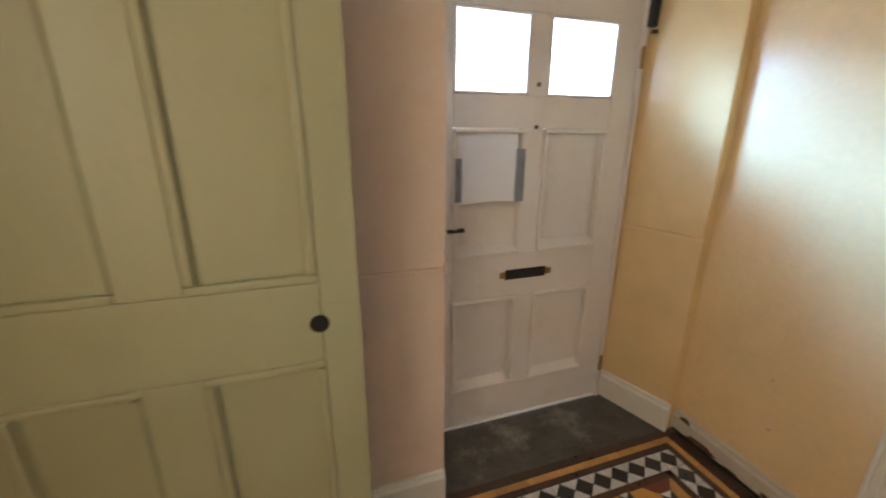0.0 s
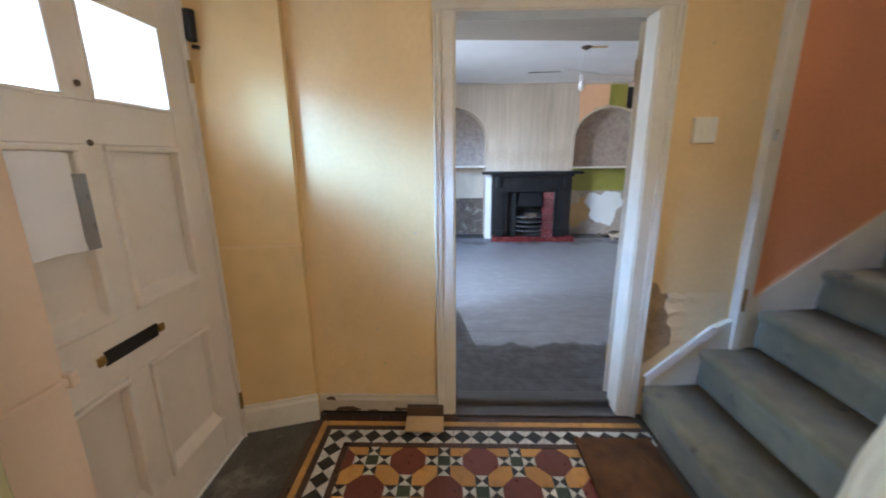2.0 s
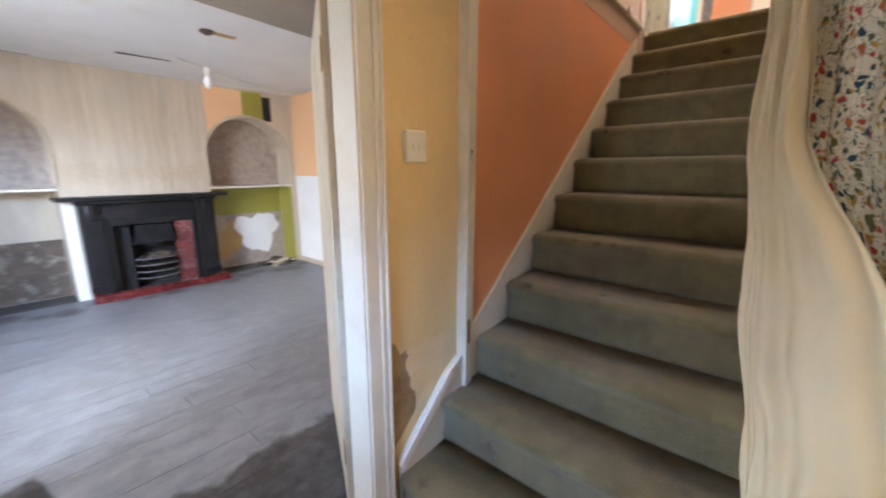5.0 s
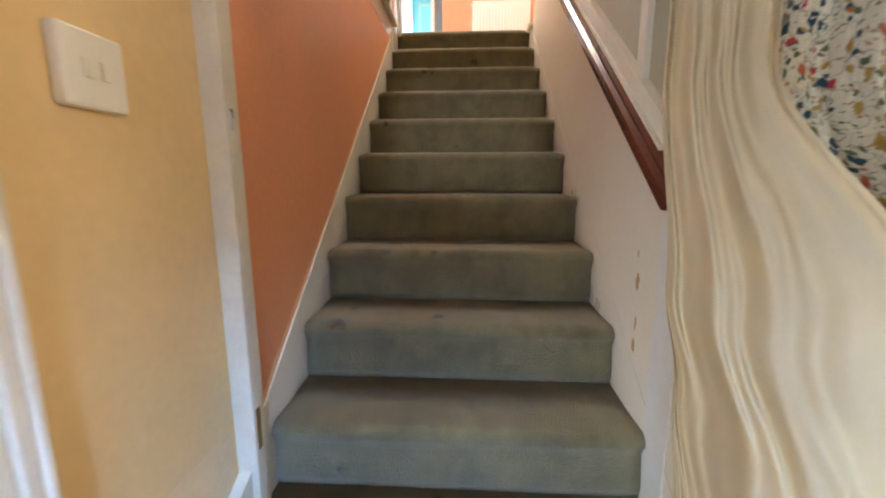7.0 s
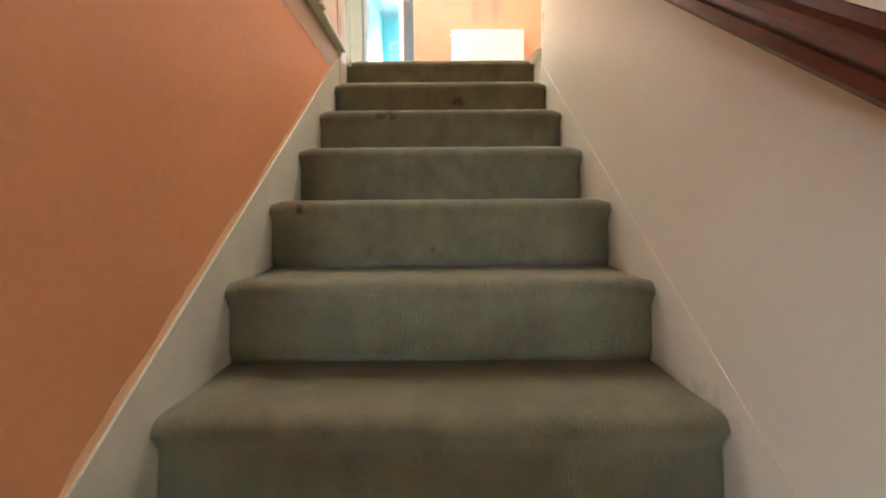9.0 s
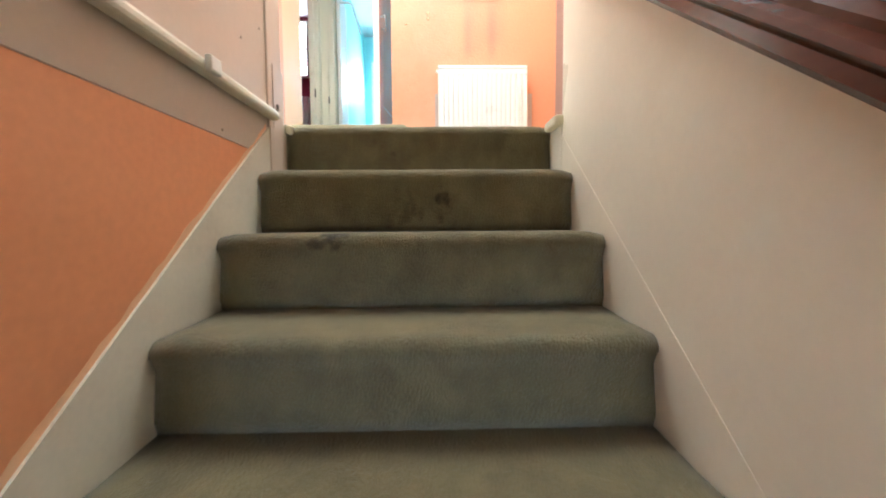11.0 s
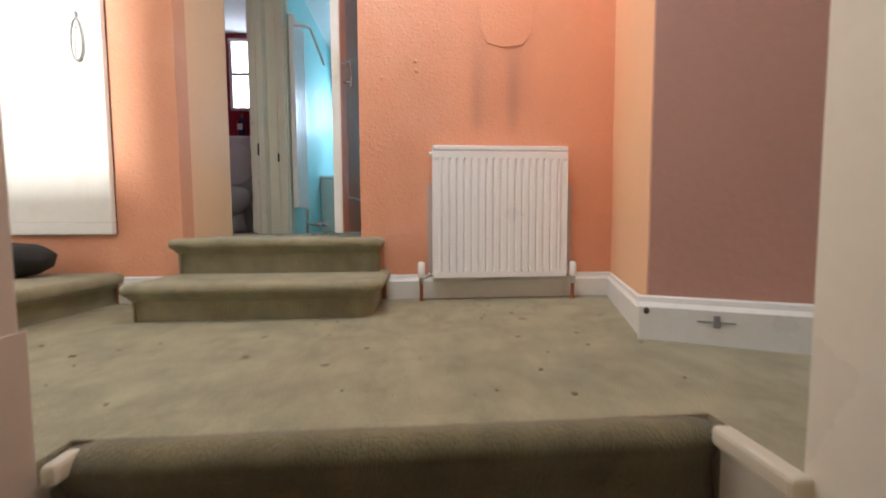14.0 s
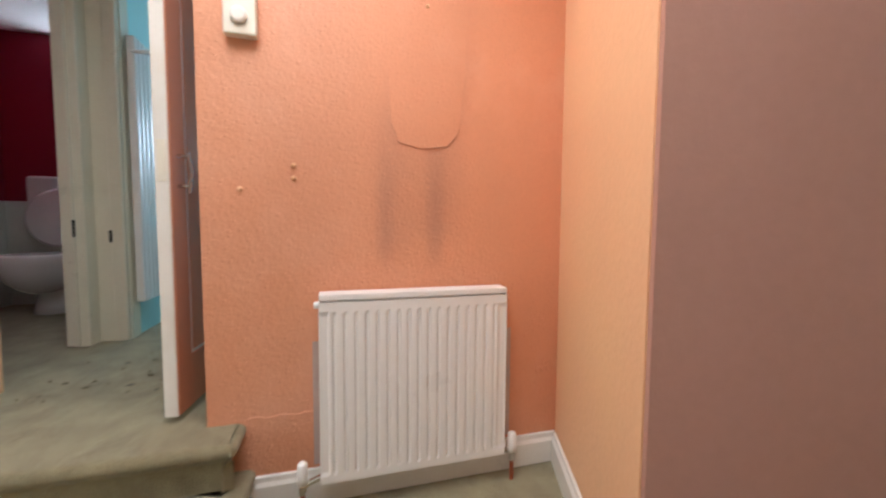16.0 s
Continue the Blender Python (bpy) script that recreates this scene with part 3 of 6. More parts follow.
bm = prisms((((1.09, 0.40, 0), (1.09, 2.735, 0), (1.09, 2.735, UC), (1.09, 0.40, UC)), (0.10, 0, 0)))
structure("wall_stair_east", bm, "cream", "smooth cream painted wall beside the stairs", "wall")
structure("wall_stair_header", boxes(((-0.09, 0.50, HC + 0.1), (1.09, 0.60, UC))), "cream", "cream wall above the stair foot", "wall")

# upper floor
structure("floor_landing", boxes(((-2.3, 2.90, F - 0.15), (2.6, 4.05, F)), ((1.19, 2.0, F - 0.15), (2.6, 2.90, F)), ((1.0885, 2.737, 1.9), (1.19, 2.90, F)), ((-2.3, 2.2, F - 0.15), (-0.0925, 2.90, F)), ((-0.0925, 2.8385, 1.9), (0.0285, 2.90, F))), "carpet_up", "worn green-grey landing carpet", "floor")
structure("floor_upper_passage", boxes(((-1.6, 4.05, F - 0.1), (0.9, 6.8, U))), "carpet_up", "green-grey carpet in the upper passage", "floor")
structure("wall_landing_north", boxes(((0.325, 4.03, F), (1.75, 4.15, UC)), ((-0.45, 4.03, 4.72), (0.325, 4.15, UC))), "orange_up_sooty", "orange painted textured wall with grey scorch marks", "wall")
structure("wall_landing_north_west", boxes(((-0.72, 4.03, F), (-0.452, 4.12, UC)), ((-2.3, 4.03, F), (-0.72, 4.12, 2.81)), ((-2.3, 4.03, 4.45), (-0.72, 4.12, UC))), "orange_up", "orange painted wall beside the cupboard", "wall")
# both walls get their brightness from the lighter paint tone
structure("wall_passage_west", boxes(((-0.56, 4.12, U - 0.3), (-0.452, 4.49, UC))), "peach", "peach passage reveal with light in its paint colour", "wall")
structure("wall_landing_east", prisms((((1.50, 4.03, F), (1.265, 3.37, F), (1.39, 3.31, F), (1.66, 4.03, F)), (0, 0, UC - F))), "peach", "orange wall beside the radiator with light in its colour", "wall")
structure("wall_landing_pier", prisms((((1.262, 3.362, F), (1.256, 3.346, F), (2.35, 2.815, F), (2.40, 2.94, F), (1.40, 3.42, F)), (0, 0, UC - F))), "mauve", "brownish mauve wall with shade in its colour and a hairline crack", "wall")
structure("wall_landing_west", boxes(((-2.4, 2.2, F), (-2.3, 2.75, UC)), ((-2.4, 3.65, F), (-2.3, 4.05, UC)), ((-2.4, 2.75, F), (-2.3, 3.65, 3.0)), ((-2.4, 2.75, 4.3), (-2.3, 3.65, UC))), "cream", "cream landing wall with a slot added for the sun patch with a window", "wall")
# unseen slot added in this wall to shape the cupboard's sun patch
structure("wall_landing_south", boxes(((-2.3, 2.1, F), (-1.52, 2.2, UC)), ((-1.17, 2.1, F), (-0.09, 2.2, UC)), ((-1.52, 2.1, F), (-1.17, 2.2, 3.83)), ((-1.52, 2.1, 4.45), (-1.17, 2.2, UC))), "cream", "cream landing wall with a slot added for the sun patch", "wall")
structure("wall_upper_south", boxes(((1.19, 0.1, F), (2.6, 0.2, UC))), "cream", "cream wall", "wall")
structure("wall_upper_east", boxes(((2.6, 0.1, F), (2.7, 4.05, UC))), "cream", "cream wall", "wall")
structure("floor_upper_front", boxes(((1.19, 0.2, F - 0.05), (2.6, 2.0, F))), "carpet_up", "green-grey carpet", "floor")
structure("ceiling_upper", boxes(((-2.4, 2.1, UC), (-0.1, 6.9, UC + 0.1)), ((-0.1, -0.1, UC), (2.7, 2.56, UC + 0.1)), ((-0.1, 2.56, UC), (0.09, 3.84, UC + 0.1)), ((0.91, 2.56, UC), (2.7, 3.84, UC + 0.1)), ((-0.1, 3.84, UC), (2.7, 6.9, UC + 0.1))), "ceiling", "white painted upstairs ceiling", "ceiling")

# toilet and bathroom beyond the passage
structure("wall_passage_end", boxes(((-0.48, 5.12, U), (-0.33, 5.20, UC))), "doorframe", "cream wall between the toilet and bathroom doors", "wall")
structure("wall_toilet", boxes(((-1.6, 6.3, 3.55), (-0.45, 6.4, UC)), ((-1.7, 4.49, 3.55), (-1.6, 6.4, UC)), ((-0.45, 5.2, 3.55), (-0.40, 6.4, UC)), ((-1.6, 4.41, U), (-0.56, 4.49, UC))), "red", "crimson painted toilet walls", "wall")
structure("wall_toilet_tiles", boxes(((-1.6, 6.3, U), (-0.45, 6.4, 3.549)), ((-1.7, 4.49, U), (-1.6, 6.4, 3.549)), ((-0.45, 5.2, U), (-0.40, 6.4, 3.549))), "tilewhite", "white tiled lower toilet walls", "wall")
structure("wall_bathroom", boxes(((-0.40, 6.8, U), (0.9, 6.9, UC)), ((0.9, 4.15, U), (1.0, 6.8, UC)), ((-0.40, 5.2, U), (-0.345, 6.8, UC))), "aqua", "aqua painted bathroom walls", "wall")

backdrop = structure("backdrop_sky", boxes(((-2.6, -5.2, 0.0), (5.0, -5.18, 5.2))), "daysky", "bright sky seen through the front door glass", "sky")

# ---- hall: stairs ----
stairs = empty("staircase", (0.55, 0, 0), "straight flight of stairs covered in stained green-grey carpet", "staircase")


def step_mesh(k, last=False):
    """One carpeted step: riser, rounded nosing and tread."""
    bm = bmesh.new()
    y, z = (k - 1) * G + 0.008, k * R
    r = 0.030
    x0, x1 = 0.028, 1.085
    prof = [(y + 0.030, z - R), (y + 0.022, z - R + 0.03), (y + 0.018, z - 0.075), (y + 0.008, z - 0.052)]
    for i in range(8):
        a = math.pi * (1.12 - 0.62 * i / 7)
        prof.append((y + r + r * math.cos(a), z - r + r * math.sin(a)))
    back = y + G + 0.04 if not last else y + 0.049
    prof += [(y + G * 0.5, z - 0.001), (back, z)] if not last else [(back, z)]
    prof += [(back, z - 0.05), (y + 0.05, z - R)]
    n = 26
    rng = random.Random(k)
    off = [rng.uniform(-1, 1) for _ in range(n + 1)]
    rings = []
    for i in range(n + 1):
        x = x0 + (x1 - x0) * i / n
        e = min(i, n - i)
        tuck = {0: 0.016, 1: 0.003}.get(e, 0.0)
        ring = []
        for j, (py, pz) in enumerate(prof):
            nosey = 2 <= j <= 12
            s = tuck if nosey else 0
            d = 0.0018 * off[i] * (1 if nosey else 0)
            ring.append(bm.verts.new((x + (0.0), py + s + d, pz - (s * 0.6 if 5 <= j <= 12 else 0) + d * 0.5)))
        rings.append(ring)
    m = len(prof)
    for r0, r1 in zip(rings, rings[1:]):
        for j in range(m):
            bm.faces.new((r0[j], r0[(j + 1) % m], r1[(j + 1) % m], r1[j]))
    bm.faces.new(rings[0])
    bm.faces.new(list(reversed(rings[-1])))
    return bm


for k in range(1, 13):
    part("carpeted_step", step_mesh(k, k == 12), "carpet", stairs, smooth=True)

# strings against the walls
yl0, yl1 = 0.40, 2.74
def string_board(x0, x1, ya, yb, lift):
    pts = [(x0, ya, max(0, nose(ya) - 0.42)), (x0, yb, nose(yb) - 0.42), (x0, yb, nose(yb) + lift), (x0, ya, nose(ya) + lift)]
    return prisms((pts, (x1 - x0, 0, 0)))


part("stair_string", string_board(0.0215, 0.0275, 0.495, 2.711, 0.070), "white", stairs, "white-painted wall string with scuffed edge")
part("stair_string", string_board(1.0873, 1.0885, 0.40, 2.733, 0.030), "cream", stairs, "cream-painted wall string")
rng = random.Random(9)
band = [(0.0209, 0.50 + i * 2.2 / 90, nose(0.50 + i * 2.2 / 90) + 0.065) for i in range(91)]
band += [(0.0209, y, nose(y) + 0.088 + 0.016 * noise.noise(Vector((y * 9, 0.3, 0))) + 0.008 * noise.noise(Vector((y * 31, 1.3, 0)))) for _, y, _ in reversed(band)]
part("paint_edge", prisms((band, (0.0004, 0, 0))), "peach", stairs, "ragged pale paint line above the string")
# low string end under the diagonal trim beside the doorway
part("string_end", prisms((((0.0015, 0.045, 0), (0.0015, 0.43, 0), (0.0015, 0.43, 0.57), (0.0015, 0.325, 0.515), (0.0015, 0.045, 0.250)), (0.0325, 0, 0))), "white", stairs, "white-painted apron of the bottom steps")
bm = bmesh.new()
box(bm, (0.0345, -0.205, -0.022), (0.050, 0.215, 0.022), 0.004, 2, Matrix.Translation((0, 0.178, 0.382)) @ Matrix.Rotation(math.atan2(0.285, 0.31), 4, "X"))
part("diagonal_trim", bm, "skirt", stairs, "white-painted diagonal cover strip")

part("string_end", boxes(((1.0858, 2.734, 1.95), (1.0882, 2.868, F - 0.031))), "cream", stairs, "cream-painted end of the wall string")
part("string_end", boxes(((0.0288, 2.712, 1.95), (0.0312, 2.858, F - 0.036))), "cream_shaded", stairs, "cream-painted end of the wall string")
# carpet gripper ends at the top step
part("carpet_end", boxes(((0.037, 2.835, F - 0.035), (0.060, 2.885, F - 0.002)), bevel=0.008), "lining", stairs, "frayed pale carpet end")
part("carpet_end", boxes(((1.058, 2.72, F - 0.030), (1.092, 2.86, F + 0.004)), bevel=0.008), "lining", stairs, "frayed pale carpet end")

# stair door frame post, with rusty hinge recess
post = empty("stair_door_post", (0.03, 0.455, 2 * R), "white-painted post of a removed stair door", "door post", kind="structure")
part("post", boxes(((-0.105, 0.421, 2 * R - 0.005), (0.052, 0.4585, HC)), bevel=0.003), "white", post)
part("stop_bead", boxes(((0.0205, 0.459, 2 * R - 0.005), (0.046, 0.485, HC)), bevel=0.004), "white", post)
part("hinge_recess", boxes(((0.0515, 0.432, 0.62), (0.0535, 0.450, 0.735)), bevel=0.0008), "brass", post, "rusty hinge recess")
part("latch_plate", boxes(((0.0515, 0.434, 1.42), (0.0545, 0.448, 1.47)), bevel=0.0008), "chrome", post)

# ledge along the upper stair wall
ledge = empty("wall_ledge", (0.03, 2.0, 2.51), "white-painted timber ledge along the stair wall", "ledge", kind="structure")
part("moulding", boxes(((0.0215, 0.60, 2.492), (0.060, 2.735, 2.524)), bevel=0.010), "white", ledge)
part("joint_block", boxes(((0.0605, 2.275, 2.490), (0.078, 2.325, 2.530)), bevel=0.005), "skirt", ledge, "white plastic joint block")
part("nail_hole", boxes(((0.0335, 2.765, 2.54), (0.0375, 2.782, 2.562)), bevel=0.001), "darkwood", ledge)
for i, (yy, zz) in enumerate(((2.539, 2.693), (2.666, 2.783), (2.414, 2.381), (2.30, 2.67))):
    bm = bmesh.new()
    turned(bm, [(0.001, 0.0215), (0.004, 0.0225), (0.003, 0.025), (0.0008, 0.0255)], (0, yy, zz), "x", 8)
    tagged(part("nail", bm, "beampaint"), "small dull nail in the stair wall", "nail", "nails in the stair wall")

# handrail along the east wall: straight run, then ramped up to the landing
rail = empty("stair_handrail", (1.06, 0.54, 1.25), "dark varnished mahogany stair handrail ramped upwards", "handrail")
pts = [(0.455 + i * (2.30 - 0.455) / 10) for i in range(11)]
path_pts = [(1.058, y, 1.342 + 0.815 * (y - 0.535)) for y in pts]
for yy, zz in ((2.36, 2.834), (2.41, 2.886), (2.455, 2.938), (2.495, 2.992), (2.53, 3.046), (2.56, 3.100), (2.587, 3.160), (2.61, 3.226), (2.628, 3.296), (2.64, 3.372), (2.647, 3.45), (2.65, 3.54)):
    path_pts.append((1.058, yy, zz))
sec = [(-0.030, -0.036), (-0.022, -0.044), (0.030, -0.044), (0.030, 0.030), (0.004, 0.034), (-0.014, 0.030), (-0.022, 0.018), (-0.020, 0.008), (-0.034, 0.000), (-0.037, -0.010), (-0.028, -0.020)]
path = []
for i, p in enumerate(path_pts):
    d = (Vector(path_pts[min(i + 1, len(path_pts) - 1)]) - Vector(path_pts[max(i - 1, 0)])).normalized()
    path.append((p, (1, 0, 0), Vector((1, 0, 0)).cross(d)))
bm = bmesh.new()
sweep(bm, sec, path)
part("rail", bm, "mahogany", rail)
bm = bmesh.new()
sweep(bm, [(0.006, -0.054), (0.030, -0.054), (0.030, -0.0445), (0.006, -0.0445)], path)
part("fillet", bm, "mahogany", rail, "chipped lower fillet of the handrail")

# framed panelling above the handrail
panelling = empty("stair_panelling", (1.085, 0.6, 1.5), "grey-green panels in white-painted framing above the handrail", "panelling", kind="structure")
def slope(y, lift):
    return 1.338 + 0.815 * (y - 0.535) + lift
bm = prisms((((1.052, 0.535, slope(0.535, 0.056)), (1.052, 2.30, slope(2.30, 0.056)), (1.052, 2.30, slope(2.30, 0.112)), (1.052, 0.535, slope(0.535, 0.112))), (0.0365, 0, 0)))
part("bottom_rail", bm, "white", panelling)
bm = prisms((((1.042, 0.535, slope(0.535, 0.044)), (1.042, 2.30, slope(2.30, 0.044)), (1.042, 2.30, slope(2.30, 0.0555)), (1.042, 0.535, slope(0.535, 0.0555))), (0.0465, 0, 0)))
part("bead", bm, "white", panelling)
cuts = [0.535, 0.700, 1.20, 1.70]
for yy in cuts[1:]:
    part("stile", boxes(((1.060, yy, slope(yy, 0.115)), (1.0885, yy + 0.045, 2.95)), bevel=0.003), "white", panelling)
for ya, yb in zip(cuts, cuts[1:]):
    a = ya + (0.046 if ya > 0.6 else 0)
    part("panel", prisms((((1.078, a, slope(a, 0.113)), (1.078, yb - 0.001, slope(yb, 0.113)), (1.078, yb - 0.001, 2.95), (1.078, a, 2.95)), (0.0105, 0, 0))), "panelgrey", panelling)

# scuffs and filler on the east wall near the stair foot
def ragged_wall(y0, y1, z0, z1, x, d, seed, n=18):
    rr = random.Random(seed)
    cy, cz = (y0 + y1) / 2, (z0 + z1) / 2
    pts = []
    for i in range(n):
        a = 2 * math.pi * i / n
        k = rr.uniform(0.6, 1.0)
        pts.append((x, cy + (y1 - y0) / 2 * math.cos(a) * k, cz + (z1 - z0) / 2 * math.sin(a) * k))
    return prisms((pts, (d, 0, 0)))


for i, (ya, yb, za, zb) in enumerate(((0.672, 0.698, 0.99, 1.05), (0.668, 0.692, 0.80, 0.85), (0.672, 0.682, 0.87, 0.92), (0.69, 0.697, 1.09, 1.115))):
    structure("wall_scuff", ragged_wall(ya, yb, za, zb, 1.0898, -0.0012, 40 + i), "card", "brown chip knocked out of the wall paint", "wall patch")
structure("wall_filler", prisms((((1.0898, 0.45, 0.45), (1.0898, 0.56, 0.45), (1.0898, 0.575, 1.19), (1.0898, 0.46, 1.21)), (-0.004, 0, 0))), "skirt", "white board patch at the end of the wall", "wall patch")

# ---- hall: joinery ----
frame_ob = empty("door_2", (0, -0.5, 0), "white gloss-painted living room door frame with moulded architrave", "door frame", kind="structure")
part("jamb", boxes(((-0.112, -0.975, 0), (0.006, -0.955, 1.965)), bevel=0.002), "white", frame_ob)
part("jamb", boxes(((-0.112, -0.095, 0), (0.006, -0.075, 1.965)), bevel=0.002), "white", frame_ob)
part("head", boxes(((-0.112, -0.975, 1.966), (0.006, -0.075, 1.982)), bevel=0.002), "white", frame_ob)


def architrave(pts):
    """Moulded trim, proud of the wall, along a line at constant x."""
    bm = bmesh.new()
    (ya, za), (yb, zb), (oy, oz) = pts
    for lo, hi, t in ((0.0, 0.62, 0.016), (0.62, 0.86, 0.024), (0.86, 1.0, 0.030)):
        w = 0.092
        a = (0.0012, min(ya + oy * w * lo, yb + oy * w * hi), min(za + oz * w * lo, zb + oz * w * hi))
        b = (t, max(ya + oy * w * lo, yb + oy * w * hi), max(za + oz * w * lo, zb + oz * w * hi))
        box(bm, a, b, 0.004)
    return bm


part("architrave", architrave(((-0.962, 0.0), (-0.962, 1.972), (-1, 0))), "white", frame_ob)
part("architrave", architrave(((-0.088, 0.0), (-0.088, 1.972), (1, 0))), "white", frame_ob)
part("architrave", architrave(((-1.056, 1.973), (0.006, 1.973), (0, 1))), "white", frame_ob)
part("threshold", boxes(((-0.145, -0.953, 0.0), (-0.06, -0.097, 0.042)), bevel=0.012), "darkfloor", frame_ob, "worn dark timber threshold")
part("sill_strip", boxes(((-0.060, -0.953, -0.004), (0.028, -0.097, 0.010)), bevel=0.003), "darkfloor", frame_ob, "dark worn strip below the threshold")

leaf = empty("living_room_door", (-0.115, -0.088, 0.04), "open white-painted living room door seen edge on", "door")
turn = Matrix.Translation((-0.118, -0.080, 0)) @ Matrix.Rotation(radians(151), 4, "Z")
part("door_panel", boxes(((0.0, -0.0, 0.05), (0.82, 0.034, 1.955)), bevel=0.003, m=turn), "worncream", leaf)
for z in (0.25, 1.70):
    part("hinge", boxes(((-0.012, 0.034, z), (0.026, 0.038, z + 0.10)), bevel=0.001, m=turn), "brass", leaf, "rusty butt hinge")

# front door
fd = empty("door_1", (0.65, -2.05, 0), "white-painted six-panel front door with two bright glazed upper panes", "door", kind="structure")
Y0, Y1 = -2.075, -2.030
part("frame", boxes(((0.190, -2.08, 0), (0.204, -2.012, 1.99)), ((1.095, -2.08, 0), (1.11, -2.012, 1.99)), ((0.204, -2.08, 1.962), (1.095, -2.012, 1.99)), bevel=0.002), "doorwhite", fd)
part("stile", boxes(((0.206, Y0, 0.012), (0.322, Y1, 1.960)), bevel=0.002), "doorwhite", fd)
part("stile", boxes(((1.052, Y0, 0.012), (1.093, Y1, 1.960)), bevel=0.002), "doorwhite", fd)
for za, zb in ((0.1995, 0.6755), (0.8745, 1.4115), (1.5345, 1.8325)):
    part("muntin", boxes(((0.648, Y0, za), (0.733, Y1, zb)), bevel=0.0015), "doorwhite", fd)
for za, zb in ((0.012, 0.199), (0.676, 0.874), (1.412, 1.534), (1.833, 1.960)):
    part("rail", boxes(((0.3225, Y0, za), (1.0515, Y1, zb)), bevel=0.002), "doorwhite", fd)
for xa, xb in ((0.323, 0.647), (0.734, 1.051)):
    for za, zb in ((0.20, 0.675), (0.875, 1.411)):
        pnl = part("panel", boxes(((xa, Y0 + 0.008, za), (xb, Y1 - 0.024, zb))), "doorwhite", fd)
        bm = bmesh.new()
        w, p = 0.020, 0.013
        prism(bm, [(xa + w, Y1 - 0.0232, za + w), (xa + w, Y1 + 0.012, za + w), (xa + w, Y1 - 0.0232, za + w + 0.032)], (xb - xa - 2 * w, 0, 0))
        for a, b in (((xa, za), (xb, za + w)), ((xa, zb - w), (xb, zb)), ((xa, za + w), (xa + w, zb - w)), ((xb - w, za + w), (xb, zb - w))):
            box(bm, (a[0], Y1 - 0.0235, a[1]), (b[0], Y1 + p, b[1]), 0.006)
        part("moulding", bm, "doorwhite", pnl)
    bm = bmesh.new()
    w = 0.013
    za, zb = 1.5345, 1.8325
    for a, b in (((xa, za), (xb, za + w)), ((xa, zb - w), (xb, zb)), ((xa, za + w), (xa + w, zb - w)), ((xb - w, za + w), (xb, zb - w))):
        box(bm, (a[0], Y1 - 0.022, a[1]), (b[0], Y1 + 0.003, b[1]), 0.004)
    part("glazing_bead", bm, "doorwhite", fd)
    pane = part("pane", boxes(((xa + 0.002, Y0 + 0.014, 1.536), (xb - 0.002, Y0 + 0.019, 1.831))), "glass", fd, "bright daylit glass pane")
    pane.visible_shadow = False
box_ = boxes(((0.585, Y1 + 0.0005, 0.752), (0.795, Y1 + 0.004, 0.800)), bevel=0.001)
part("letterbox_slot", box_, "black", fd, "open black letter slot")
for xx in (0.557, 0.796):
    part("letterbox_lug", boxes(((xx, Y1 + 0.0005, 0.762), (xx + 0.027, Y1 + 0.010, 0.792)), bevel=0.004), "brass", fd)
part("latch_slot", boxes(((1.000, Y1 - 0.010, 0.993), (1.075, Y1 + 0.0145, 1.007)), bevel=0.001), "black", fd, "dark slot of a missing latch")
for zz in (1.579, 1.416):
    bm = bmesh.new()
    turned(bm, [(0.009, Y1), (0.009, Y1 + 0.004), (0.003, Y1 + 0.005)], (0.686, 0, zz), "y", 12)
    part("spyhole", bm, "darkwood", fd)
for zz in (0.17, 1.66):
    bm = tubes((((0.203, -2.010, zz), (0.203, -2.010, zz + 0.085)), 0.008))
    part("hinge", bm, "brass", fd, "painted-over butt hinge")
part("weather_strip", boxes(((0.21, -2.030, 0.0), (1.09, -2.022, 0.012)), bevel=0.001), "skirt", fd)
bm = tubes((((0.18, -2.0, 1.93), (0.185, -2.0, 1.82)), 0.022), (((0.185, -2.0, 1.80), (0.165, -1.985, 1.80)), 0.008))
tagged(part("door_closer", bm, "black"), "old dark metal door stay above the front door", "door closer")
bm = tubes((((0.12, -1.97, 1.97), (0.09, -1.87, 1.90), (0.07, -1.80, 1.985)), 0.004), k=6)
tagged(part("bell_wire", bm, "white"), "slack painted wire above the front door", "wire")

paper = empty("taped_notice", (0.9, -2.03, 1.25), "blank white paper sheet taped to the front door", "paper")
bm = bmesh.new()
nx, nz = 10, 10
vs = [[bm.verts.new((0.772 + 0.258 * i / nx, -2.0225 + 0.004 * math.sin(3.1 * i / nx + 2 * j / nz) + (0.006 if j == 0 else 0), 1.114 + 0.272 * j / nz + 0.006 * math.sin(4 * i / nx))) for j in range(nz + 1)] for i in range(nx + 1)]
for i in range(nx):
    for j in range(nz):
        bm.faces.new((vs[i][j], vs[i + 1][j], vs[i + 1][j + 1], vs[i][j + 1]))
part("sheet", bm, "paper", paper, smooth=True)
part("tape_strip", boxes(((0.735, -2.0235, 1.112), (0.776, -2.0155, 1.330)), bevel=0.0015), "tape", paper, "grey duct tape strip")
part("tape_strip", boxes(((1.018, -2.0235, 1.12), (1.046, -2.0155, 1.295)), bevel=0.0015), "tape", paper, "grey duct tape strip")

